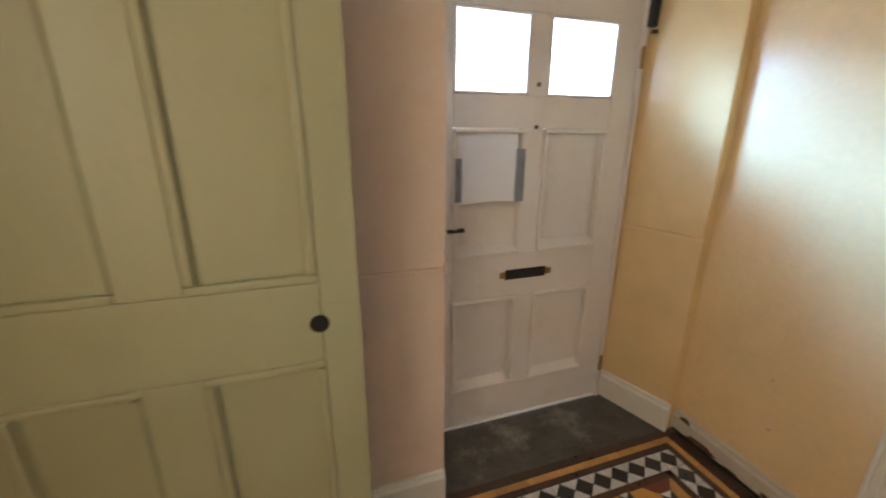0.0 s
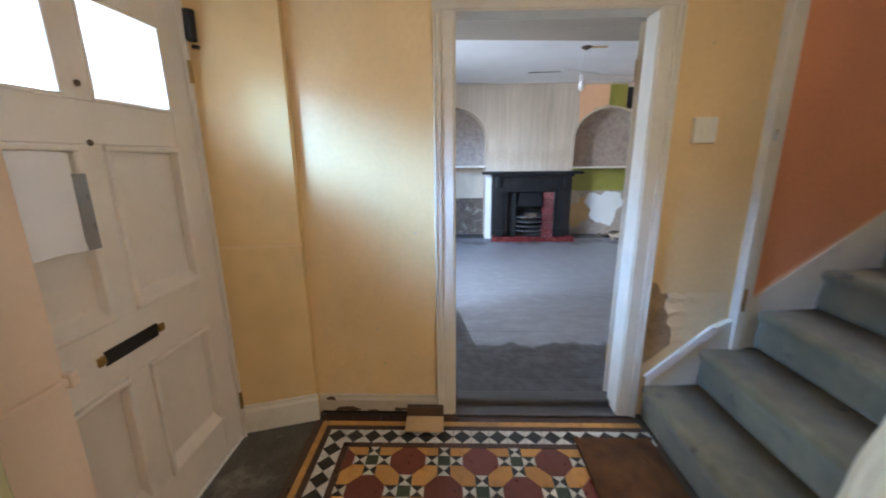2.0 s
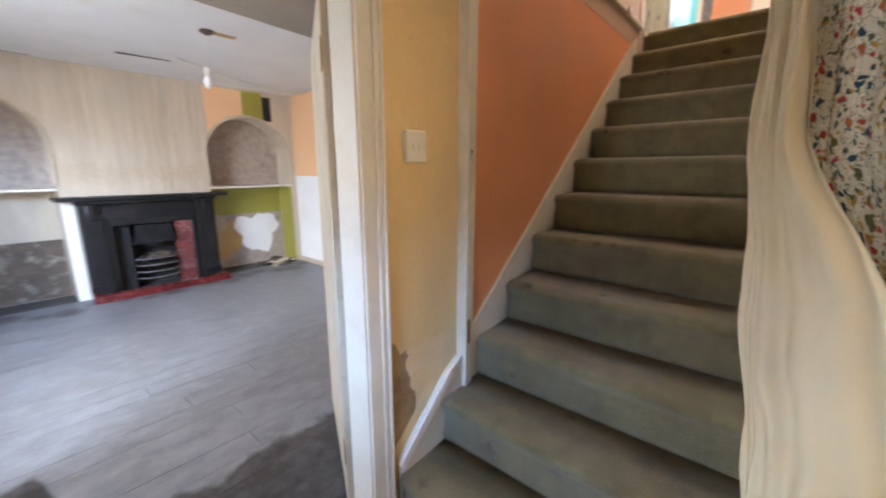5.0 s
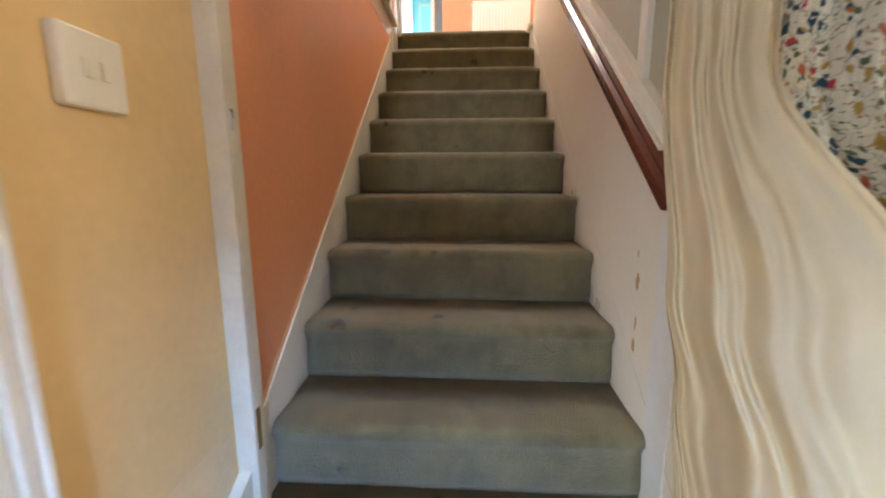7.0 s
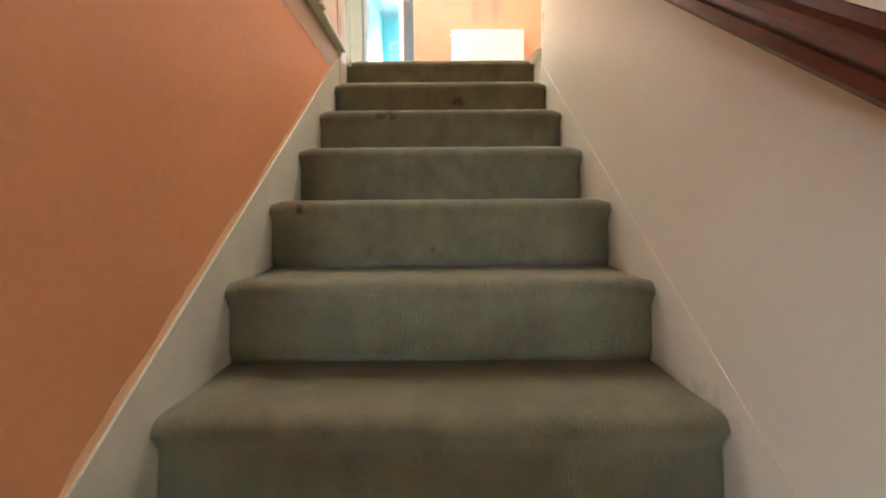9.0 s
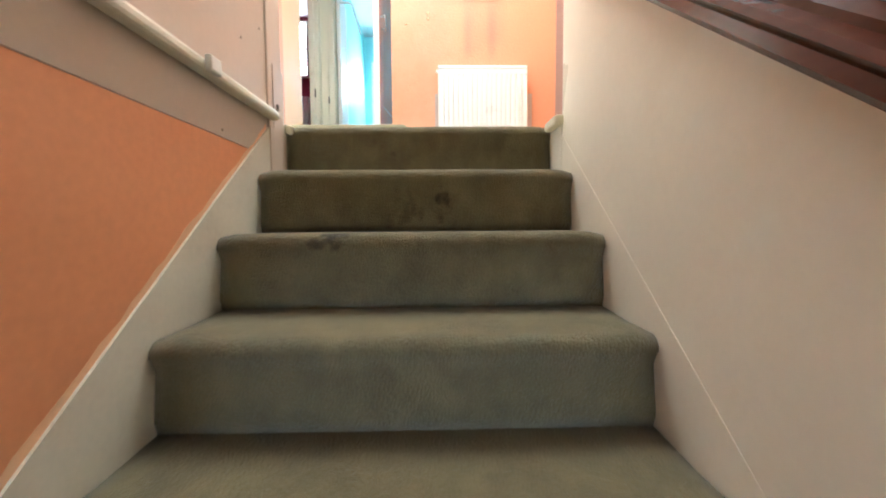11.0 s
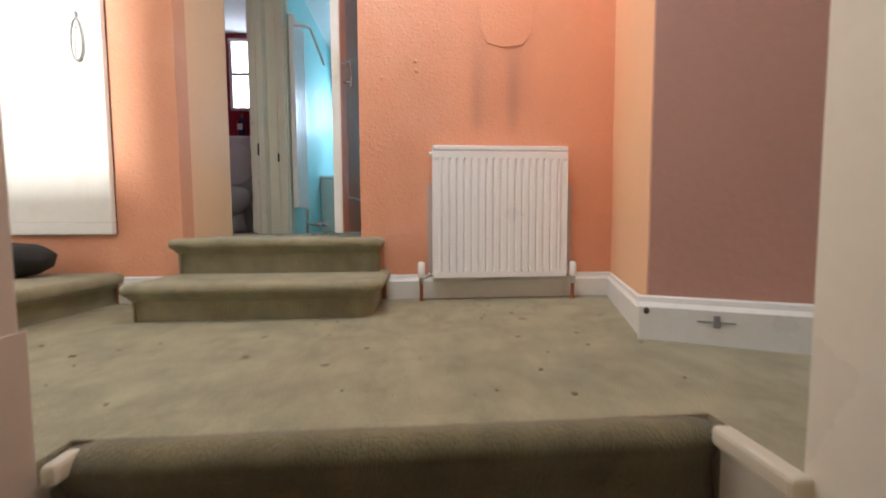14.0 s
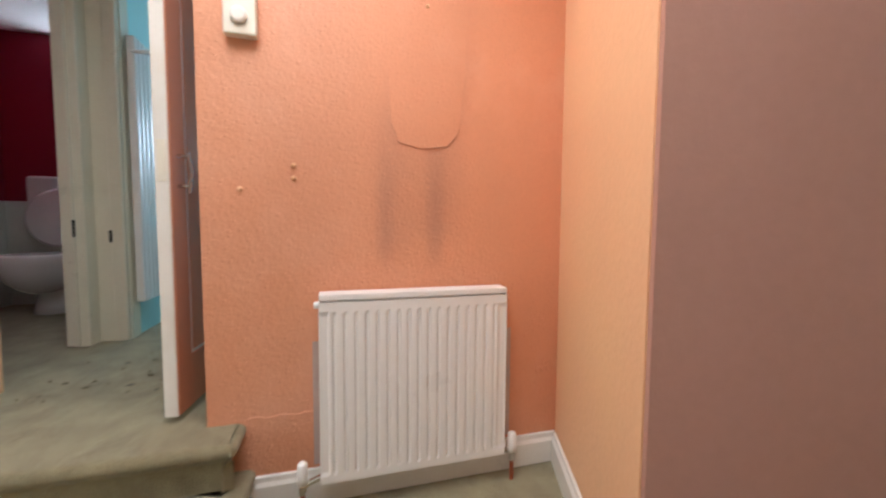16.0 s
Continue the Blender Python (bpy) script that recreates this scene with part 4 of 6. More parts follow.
# skirtings and dado lines
def skirting(name, a, b, h, t, side, mat="skirt", z=0.0, label="white-painted skirting board"):
    """A skirting board from a to b (plan), standing off to the given side."""
    a, b = Vector((a[0], a[1], z)), Vector((b[0], b[1], z))
    d = (b - a).normalized()
    s = Vector((-d.y, d.x, 0)) * side
    sec = [(0.0015, 0.001), (t, 0.001), (t, h - 0.03), (t * 0.6, h - 0.018), (t * 0.5, h - 0.004), (0.0015, h)]
    bm = bmesh.new()
    sweep(bm, sec, [(a, s, (0, 0, 1)), (b, s, (0, 0, 1))])
    return tagged(part(name, bm, mat), label, "skirting", kind="structure")


structure("baseboard_gap", boxes(((0.0008, -1.692, 0.0), (0.006, -1.060, 0.024))), "black", "dark gap below the skirting board", "gap")
skirting("baseboard_hall", (0.0, -1.695), (0.0, -1.057), 0.095, 0.020, -1, "worncream", 0.022, "chipped cream-painted skirting board")
skirting("baseboard_lobby", (0.160, -2.045), (0.047, -1.690), 0.150, 0.022, -1, "white", 0.0, "cream-painted skirting board on the pier")
skirting("baseboard_lobby_east", (2.30, -1.70), (1.195, -1.70), 0.14, 0.02, -1, "white", 0.0, "cream-painted skirting board")
structure("trim_lobby_string", prisms((((0.0485, -1.695, 0.955), (0.0485, -1.695, 0.968), (0.1555, -2.045, 0.975), (0.1555, -2.045, 0.960)), (0.010, 0.004, 0))), "yellow", "thin painted dado line on the pier", "dado")
structure("trim_dado", boxes(((1.1905, -1.700, 0.958), (2.395, -1.688, 0.972)), ((1.182, -1.712, 0.95), (1.20, -1.683, 0.980)), bevel=0.003), "pink", "thin painted dado line", "dado")
for i, (yy, zz, r) in enumerate(((-1.153, 1.005, 0.0065), (-1.36, 0.50, 0.006), (-1.33, 0.30, 0.006), (0.15, 1.83, 0.005))):
    bm = bmesh.new()
    turned(bm, [(r, 0.0003), (r * 0.9, 0.003), (r * 0.3, 0.004)], (0, yy, zz), "x", 8)
    tagged(part("nail", bm, "worncream"), "painted nail in the hall wall", "nail", "nails in the hall wall")

sw = empty("light_switch", (0.0, 0.15, 1.47), "white double light switch on the hall wall", "light switch")
plate = part("plate", boxes(((0.0008, 0.103, 1.415), (0.024, 0.205, 1.527)), bevel=0.005), "plastic", sw)
for yy in (0.132, 0.160):
    part("rocker", boxes(((0.0235, yy, 1.458), (0.030, yy + 0.015, 1.486)), bevel=0.002), "plastic", plate)
# torn wallpaper below the switch
rng = random.Random(5)
def ragged(y0, y1, z0, z1, x, d, seed, n=26):
    rr = random.Random(seed)
    cy, cz = (y0 + y1) / 2, (z0 + z1) / 2
    ph = [rr.uniform(0, 6.28) for _ in range(4)]
    pts = []
    for i in range(n):
        a = 2 * math.pi * i / n
        k = 1 + 0.16 * math.sin(3 * a + ph[0]) + 0.10 * math.sin(5 * a + ph[1]) + 0.07 * math.sin(9 * a + ph[2])
        c, s = math.cos(a), math.sin(a)
        q = max(abs(c), abs(s))
        k2 = k * (0.55 + 0.45 / q) * 0.80
        pts.append((x, min(max(cy + (y1 - y0) / 2 * c * k2, y0), y1), min(max(cz + (z1 - z0) / 2 * s * k2, z0), z1)))
    return prisms((pts, (d, 0, 0)))


M["barepatch"] = material("stained_bare_plaster", (0.40, 0.27, 0.15), 0.85, 0, 0.3, 9, 60, 0.3, (0.20, 0.10, 0.04), 0.8, 7.0)
M["flap"] = material("curled_cream_wallpaper", (0.80, 0.62, 0.38), 0.7, 0, 0.1, 6, 60, 0.2, (0.62, 0.45, 0.24), 0.4, 6.0)


def torn_flap():
    """A loose tongue of wallpaper, curling away from the wall along its torn edge."""
    bm = bmesh.new()
    rows = []
    for i in range(13):
        z = 0.70 - 0.30 * i / 12
        ya = 0.085 + 0.009 * math.sin(i * 1.7) + 0.075 * (i / 12) ** 1.5
        yb = 0.40 if z > 0.55 else 0.40 - 0.9 * (0.55 - z)
        row = []
        for j in range(9):
            f = j / 8
            row.append(bm.verts.new((0.0024 + 0.012 * (1 - f) ** 3 * (1 + 0.4 * math.sin(i * 2.1)), ya + (yb - ya) * f, z + 0.012 * math.sin(j * 2.3 + i) * (1 - f))))
        rows.append(row)
    for r0, r1 in zip(rows, rows[1:]):
        for j in range(8):
            bm.faces.new((r0[j], r0[j + 1], r1[j + 1], r1[j]))
    return bm


structure("wall_bare_patch", prisms(([(0.0006, y, z) for y, z in ((0.012, 0.30), (0.012, 0.742), (0.03, 0.755), (0.05, 0.735), (0.07, 0.69), (0.10, 0.70), (0.135, 0.66), (0.15, 0.60), (0.175, 0.55), (0.165, 0.47), (0.14, 0.41), (0.10, 0.375), (0.06, 0.335))], (0.0012, 0, 0))), "barepatch", "brown bare plaster where wallpaper has torn away", "wall patch")
structure("wall_torn_paper", torn_flap(), "flap", "loose torn wallpaper flap", "wall patch")

for i, (ya, yb, za, zb) in enumerate(((-1.62, -1.46, 0.020, 0.052), (-1.30, -1.21, 0.024, 0.046), (-1.44, -1.37, 0.020, 0.034), (-1.66, -1.60, 0.085, 0.112))):
    structure("baseboard_chip", ragged(ya, yb, za, zb, 0.0204, 0.0012, 50 + i), "darkwood", "dark chip knocked out of the skirting paint", "paint chip")

# green panelled door standing open against the lobby wall
gd = empty("panelled_door", (1.9, -1.45, 0.01), "pale green panelled door with an empty round lock hole", "door")
gx0, gx1, gy0, gy1 = 1.498, 2.300, -1.466, -1.430
part("stile", boxes(((gx0, gy0, 0.012), (gx0 + 0.088, gy1, 1.98)), bevel=0.003), "green", gd)
part("stile", boxes(((gx1 - 0.10, gy0, 0.012), (gx1, gy1, 1.98)), bevel=0.003), "green", gd)
for za, zb in ((0.2105, 0.8645), (1.0625, 1.8645)):
    part("muntin", boxes(((1.845, gy0, za), (1.965, gy1, zb)), bevel=0.003), "green", gd)
for za, zb in ((0.012, 0.21), (0.865, 1.062), (1.865, 1.98)):
    part("rail", boxes(((gx0 + 0.0885, gy0, za), (gx1 - 0.1005, gy1, zb)), bevel=0.003), "green", gd)
for xa, xb in ((gx0 + 0.089, 1.8445), (1.9655, gx1 - 0.101)):
    for za, zb in ((0.2105, 0.8645), (1.0625, 1.8645)):
        pnl = part("panel", boxes(((xa, gy0 + 0.010, za), (xb, gy1 - 0.014, zb))), "green", gd)
        bm = bmesh.new()
        w = 0.020
        for a, b in (((xa, za), (xb, za + w)), ((xa, zb - w), (xb, zb)), ((xa, za + w), (xa + w, zb - w)), ((xb - w, za + w), (xb, zb - w))):
            box(bm, (a[0], gy1 - 0.0138, a[1]), (b[0], gy1 + 0.003, b[1]), 0.006)
        part("moulding", bm, "green", pnl)
bm = bmesh.new()
turned(bm, [(0.022, gy1 + 0.0004), (0.022, gy1 + 0.0025), (0.018, gy1 + 0.003)], (1.593, 0, 0.962), "y", 20)
part("lock_hole", bm, "black", gd, "empty round lock hole")
part("latch_shadow", boxes(((1.520, gy1 + 0.0003, 0.99), (1.570, gy1 + 0.0018, 1.008)), bevel=0.0006), "green", gd, "outline of a removed latch")

# coir mat and scrap of card
bm = bmesh.new()
mx0, mx1, my0, my1 = 0.205, 0.98, -0.372, -0.012
n = 34
rows = [[bm.verts.new((mx0 + (mx1 - mx0) * i / n, my0 + (my1 - my0) * j / 16, 0.016 + 0.004 * math.sin(7 * i / n) + random.uniform(0, 0.004))) for j in range(17)] for i in range(n + 1)]
for i in range(n):
    for j in range(16):
        bm.faces.new((rows[i][j], rows[i + 1][j], rows[i + 1][j + 1], rows[i][j + 1]))
res = bmesh.ops.extrude_face_region(bm, geom=list(bm.faces))
for v in res["geom"]:
    if isinstance(v, bmesh.types.BMVert):
        v.co.z = 0.001
rm = random.Random(31)
for i in range(2600):
    x, y = rm.uniform(mx0 - 0.004, mx1), rm.uniform(my0 - 0.004, my1)
    if i < 700:
        x, y = (mx0 + rm.uniform(-0.008, 0.004), y) if i % 3 == 0 else (x, my0 + rm.uniform(-0.008, 0.004))
    a, L = rm.uniform(0, 6.28), rm.uniform(0.006, 0.014)
    dx, dy = math.cos(a) * 0.0012, math.sin(a) * 0.0012
    z = 0.014
    bm.faces.new([bm.verts.new(p) for p in ((x - dx, y - dy, z), (x + dx, y + dy, z), (x - dy * 3 + rm.uniform(-0.006, 0.006), y + dx * 3 + rm.uniform(-0.006, 0.006), z + L))])
tagged(part("doormat", bm, "mat"), "rough brown coir doormat at the foot of the stairs", "doormat")
card = empty("cardboard_scrap", (0.1, -1.1, 0.0), "folded tan cardboard scrap lying by the doorway", "cardboard")
bm = boxes(((0.062, -1.215, 0.020), (0.175, -1.020, 0.026)), bevel=0.001, m=Matrix.Rotation(0.02, 4, "Y"))
part("flap", bm, "card", card)
part("fold", boxes(((0.028, -1.215, 0.018), (0.060, -1.020, 0.072)), bevel=0.003), "darkwood", card, "dark underside of the folded card")

# window added out of view in the hall's east wall, round the fill lamp
w1 = empty("added_window_1", (2.45, -0.6, 0.95), "plain white frame of the added hall window", "window", kind="structure")
part("window_frame", boxes(((2.43, -0.57, 0.95), (2.46, -0.54, 2.05)), ((2.43, 0.30, 0.95), (2.46, 0.33, 2.05)), ((2.43, -0.54, 0.95), (2.46, 0.30, 0.98)), ((2.43, -0.54, 2.02), (2.46, 0.30, 2.05))), "white", w1)

# ---- curtain ----
def curtain_material():
    """Printed cotton: scattered flowers, leaves and a trailing vine on cream."""
    m = bpy.data.materials.new("floral_printed_cotton")
    m.use_nodes = True
    nt = m.node_tree
    n, ln = nt.nodes, nt.links
    b = n["Principled BSDF"]
    b.inputs["Roughness"].default_value = 0.85
    uv = n.new("ShaderNodeUVMap")
    warp = n.new("ShaderNodeTexNoise")
    warp.inputs["Scale"].default_value, warp.inputs["Detail"].default_value = 26.0, 3.0
    ln.new(uv.outputs[0], warp.inputs["Vector"])
    add = n.new("ShaderNodeMixRGB")
    add.blend_type = "LINEAR_LIGHT"
    add.inputs[0].default_value = 0.026
    ln.new(uv.outputs[0], add.inputs[1])
    ln.new(warp.outputs["Color"], add.inputs[2])
    base = (0.66, 0.62, 0.49, 1)
    last = None

    def layer(prev, scale, lo, hi, stops, smooth=0.0, rnd=0.9):
        v = n.new("ShaderNodeTexVoronoi")
        v.inputs["Scale"].default_value, v.inputs["Randomness"].default_value = scale, rnd
        ln.new(add.outputs[0], v.inputs["Vector"])
        mr = n.new("ShaderNodeMapRange")
        mr.inputs["From Min"].default_value, mr.inputs["From Max"].default_value = hi, lo
        ln.new(v.outputs["Distance"], mr.inputs[0])
        sep = n.new("ShaderNodeSeparateColor")
        ln.new(v.outputs["Color"], sep.inputs[0])
        ramp = n.new("ShaderNodeValToRGB")
        ramp.color_ramp.interpolation = "CONSTANT"
        for i, (pos, c) in enumerate(stops):
            e = ramp.color_ramp.elements[i] if i < 2 else ramp.color_ramp.elements.new(pos)
            e.position, e.color = pos, (*c, 1)
        ln.new(sep.outputs[0], ramp.inputs[0])
        mx = n.new("ShaderNodeMix")
        mx.data_type = "RGBA"
        ln.new(mr.outputs[0], mx.inputs[0])
        if prev is None:
            mx.inputs[6].default_value = base
        else:
            ln.new(prev, mx.inputs[6])
        ln.new(ramp.outputs[0], mx.inputs[7])
        return mx.outputs[2]

    # trailing stems
    st = n.new("ShaderNodeTexVoronoi")
    st.feature = "DISTANCE_TO_EDGE"
    st.inputs["Scale"].default_value = 36.0
    ln.new(add.outputs[0], st.inputs["Vector"])
    sm = n.new("ShaderNodeMapRange")
    sm.inputs["From Min"].default_value, sm.inputs["From Max"].default_value = 0.026, 0.008
    sm.inputs["To Max"].default_value = 0.75
    ln.new(st.outputs["Distance"], sm.inputs[0])
    stem = n.new("ShaderNodeMix")
    stem.data_type = "RGBA"
    ln.new(sm.outputs[0], stem.inputs[0])
    stem.inputs[6].default_value = base
    stem.inputs[7].default_value = (0.09, 0.10, 0.05, 1)
    o = stem.outputs[2]
    o = layer(o, 110.0, 0.26, 0.34, [(0.0, (0.16, 0.13, 0.06)), (0.35, (0.40, 0.16, 0.06)), (0.6, (0.74, 0.70, 0.56))])
    o = layer(o, 54.0, 0.34, 0.40, [(0.0, (0.10, 0.13, 0.06)), (0.3, (0.42, 0.26, 0.05)), (0.5, (0.02, 0.06, 0.08)), (0.7, (0.74, 0.70, 0.56))])
    o = layer(o, 34.0, 0.29, 0.34, [(0.0, (0.42, 0.06, 0.04)), (0.22, (0.46, 0.13, 0.04)), (0.42, (0.015, 0.06, 0.09)), (0.58, (0.11, 0.12, 0.035)), (0.74, (0.36, 0.22, 0.035)), (0.86, (0.44, 0.04, 0.06))])
    ln.new(o, b.inputs["Base Color"])
    wv = n.new("ShaderNodeTexNoise")
    wv.inputs["Scale"].default_value = 900
    ln.new(uv.outputs[0], wv.inputs["Vector"])
    bp = n.new("ShaderNodeBump")
    bp.inputs["Strength"].default_value, bp.inputs["Distance"].default_value = 0.3, 0.002
    ln.new(wv.outputs[0], bp.inputs["Height"])
    ln.new(bp.outputs[0], b.inputs["Normal"])
    return m


M["floral"] = curtain_material()


def spline(pts, t):
    """Catmull-Rom through plan points, t from 0 to 1."""
    k = (len(pts) - 1) * min(max(t, 0), 0.99999)
    i = int(k)
    f = k - i
    p = [Vector(pts[min(max(i + o, 0), len(pts) - 1)]) for o in (-1, 0, 1, 2)]
    return 0.5 * ((2 * p[1]) + (p[2] - p[0]) * f + (2 * p[0] - 5 * p[1] + 4 * p[2] - p[3]) * f * f + (3 * p[1] - p[0] - 3 * p[2] + p[3]) * f ** 3)


def cloth(levels, nu, nv, fold=0.0, folds=6, seed=1, thick=0.003):
    """A hanging cloth through plan curves given at several heights: (z, plan points)."""
    bm = bmesh.new()
    uvl = bm.loops.layers.uv.new("UVMap")
    zs = [l[0] for l in levels]
    grid, rng = [], random.Random(seed)
    ph = [rng.uniform(0, 6.28) for _ in range(4)]
    for j in range(nv + 1):
        t = j / nv * (len(levels) - 1)
        i0 = min(int(t), len(levels) - 2)
        f = t - i0
        f = f * f * (3 - 2 * f)
        row = []
        for i in range(nu + 1):
            u = i / nu
            a, b = spline(levels[i0][1], u), spline(levels[i0 + 1][1], u)
            z = zs[i0] * (1 - (t - i0)) + zs[i0 + 1] * (t - i0)
            p = a.lerp(b, f)
            w = fold * (math.sin(2 * math.pi * folds * u + ph[0] + 0.5 * math.sin(2.2 * z + ph[1])) + 0.4 * math.sin(2 * math.pi * folds * 2.3 * u + ph[2] + z))
            w += fold * 1.3 * noise.noise(Vector((u * 8 + z * 2.4, z * 3 - u * 3, seed))) + fold * 0.5 * noise.noise(Vector((u * 22 - z * 7, z * 9 + u * 6, seed + 3)))
            row.append(bm.verts.new((p.x + w * 0.5, p.y + w, z + 0.004 * math.sin(9 * u + ph[3]))))
        grid.append(row)
    for j in range(nv):
        for i in range(nu):
            fc = bm.faces.new((grid[j][i], grid[j][i + 1], grid[j + 1][i + 1], grid[j + 1][i]))
            for lp, (a, b) in zip(fc.loops, ((i, j), (i + 1, j), (i + 1, j + 1), (i, j + 1))):
                lp[uvl].uv = (a / nu * 0.95, (grid[b][0].co.z))
    res = bmesh.ops.solidify(bm, geom=list(bm.faces), thickness=thick)
    return bm


curtain = empty("curtain", (1.1, 0.3, 0.02), "floor-length floral printed curtain with cream lining, drawn aside", "curtain")
front = cloth([
    (0.015, [(1.21, -0.06), (1.25, 0.02), (1.28, -0.09), (1.38, 0.03), (1.50, -0.05), (1.64, 0.10)]),
    (1.0, [(1.18, 0.10), (1.21, 0.16), (1.24, 0.06), (1.33, 0.17), (1.44, 0.10), (1.58, 0.22)]),
    (1.5, [(1.005, 0.215), (1.08, 0.25), (1.16, 0.17), (1.25, 0.26), (1.36, 0.18), (1.50, 0.28)]),
    (2.15, [(0.965, 0.265), (1.04, 0.30), (1.13, 0.24), (1.20, 0.32), (1.29, 0.25), (1.40, 0.33)])], 90, 60, 0.010, 7, 4)
part("printed_cloth", front, "floral", curtain, "cotton print of red and teal flowers on cream", smooth=True)
lining = cloth([
    (0.015, [(1.11, 0.36), (1.11, 0.20), (1.07, -0.02), (1.095, -0.165), (1.26, -0.15)]),
    (0.55, [(1.07, 0.37), (1.075, 0.26), (1.062, 0.03), (1.10, -0.095), (1.25, -0.08)]),
    (0.85, [(1.045, 0.375), (1.045, 0.33), (1.032, 0.11), (1.075, 0.00), (1.23, 0.00)]),
    (1.1, [(1.015, 0.38), (0.995, 0.345), (0.995, 0.19), (1.035, 0.075), (1.19, 0.05)]),
    (1.5, [(1.00, 0.385), (0.955, 0.36), (0.962, 0.27), (0.985, 0.21), (1.035, 0.19)]),
    (2.15, [(1.02, 0.385), (0.950, 0.365), (0.960, 0.32), (0.970, 0.31), (0.985, 0.295)])], 150, 130, 0.012, 5, 9)
part("lining", lining, "lining", curtain, "plain cream lining turned outwards", smooth=True)
rod = empty("curtain_rod", (0.7, 0.33, 2.18), "thin white curtain rod across the stair foot", "curtain rod")
part("rod", tubes((((0.02, 0.33, 2.18), (1.5, 0.33, 2.18)), 0.010)), "white", rod)
for xx in (0.06, 1.46):
    part("bracket", tubes((((xx, 0.33, 2.18), (xx, 0.33, 2.405)), 0.006)), "white", rod)

# ---- living room ----
fp = empty("fireplace", (-4.35, 0.3, 0.03), "black cast-iron fireplace with mantelshelf and red tiled cheeks", "fireplace")
fx = WX
part("mantelshelf", boxes(((fx - 0.01, -0.50, 1.085), (fx + 0.20, 1.06, 1.125)), bevel=0.006), "iron", fp)
part("shelf_moulding", boxes(((fx + 0.001, -0.36, 1.045), (fx + 0.15, 0.94, 1.084)), bevel=0.01), "iron", fp)
for ya in (-0.335, 0.735):
    part("pilaster", boxes(((fx + 0.001, ya, 0.03), (fx + 0.085, ya + 0.185, 1.044)), ((fx + 0.086, ya + 0.03, 0.20), (fx + 0.095, ya + 0.155, 0.86)), bevel=0.004), "iron", fp)
    part("plinth", boxes(((fx + 0.086, ya - 0.008, 0.03), (fx + 0.102, ya + 0.193, 0.18)), bevel=0.004), "iron", fp)
    bm = boxes(((fx + 0.086, ya + 0.055, 0.88), (fx + 0.125, ya + 0.130, 1.044)), ((fx + 0.126, ya + 0.065, 0.95), (fx + 0.15, ya + 0.12, 1.044)), bevel=0.008)
    part("corbel", bm, "iron", fp, "scrolled cast-iron corbel")
part("frieze", boxes(((fx + 0.001, -0.149, 0.87), (fx + 0.06, 0.734, 1.044)), bevel=0.004), "iron", fp)
part("inner_frame", boxes(((fx + 0.001, -0.149, 0.03), (fx + 0.045, -0.085, 0.869)), ((fx + 0.001, 0.670, 0.03), (fx + 0.045, 0.734, 0.869)), ((fx + 0.001, -0.085, 0.80), (fx + 0.045, 0.670, 0.869)), bevel=0.004), "iron", fp)
for ya, yb, nm in ((-0.084, 0.075, "black"), (0.505, 0.669, "redtile")):
    for i in range(6):
        za = 0.04 + i * 0.126
        part("cheek_tile", prisms((((fx + 0.02 if ya > 0.3 else fx - 0.08, yb if ya > 0.3 else ya, za), (fx - 0.09 if ya > 0.3 else fx - 0.08, ya if ya > 0.3 else yb, za), (fx - 0.09 if ya > 0.3 else fx - 0.08, ya if ya > 0.3 else yb, za + 0.123), (fx + 0.02 if ya > 0.3 else fx - 0.08, yb if ya > 0.3 else ya, za + 0.123)), (-0.012, 0, 0))), nm, fp)
part("hood", prisms((((fx - 0.02, 0.09, 0.56), (fx - 0.02, 0.50, 0.56), (fx - 0.02, 0.46, 0.78), (fx - 0.02, 0.13, 0.78)), (-0.03, 0, 0))), "iron", fp, "cast-iron smoke hood")
part("firebox", boxes(((-4.79, -0.195, 0.03), (-4.77, 0.775, 1.05)), ((-4.77, -0.195, 0.03), (fx - 0.10, -0.175, 1.05)), ((-4.77, 0.755, 0.03), (fx - 0.10, 0.775, 1.05))), "black", fp, "sooty black firebox")
for i in range(4):
    z = 0.16 + 0.075 * i
    part("grate_bar", tubes((((fx - 0.03, 0.09, z), (fx + 0.04, 0.16, z), (fx + 0.06, 0.295, z), (fx + 0.04, 0.43, z), (fx - 0.03, 0.50, z)), 0.010), k=8), "barsteel", fp, "bowed bare-metal grate bar")
rng = random.Random(11)
ash = empty("grate_debris", (-4.48, 0.3, 0.34), "heap of ash and pale rubble in the grate", "debris")
for i in range(14):
    bm = bmesh.new()
    bmesh.ops.create_icosphere(bm, subdivisions=1, radius=rng.uniform(0.025, 0.05))
    for v in bm.verts:
        v.co = Vector((fx - 0.10 + rng.uniform(-0.04, 0.04), 0.30 + rng.uniform(-0.15, 0.15), 0.36 + 0.06 * rng.random())) + v.co * rng.uniform(0.7, 1.2)
    part("lump", bm, "soot" if i % 3 == 0 else "iron", ash)
part("grate_floor", boxes(((-4.60, 0.08, 0.30), (fx - 0.04, 0.51, 0.32))), "iron", fp)
hearth = empty("hearth_kerb", (-4.2, 0.3, 0.024), "low kerb of oxblood-red glazed hearth tiles", "hearth")
for i in range(9):
    ya = -0.345 + i * 0.1455
    part("tile", boxes(((-4.215, ya, 0.0245), (-4.13, ya + 0.143, 0.105)), bevel=0.004), "redtile", hearth)
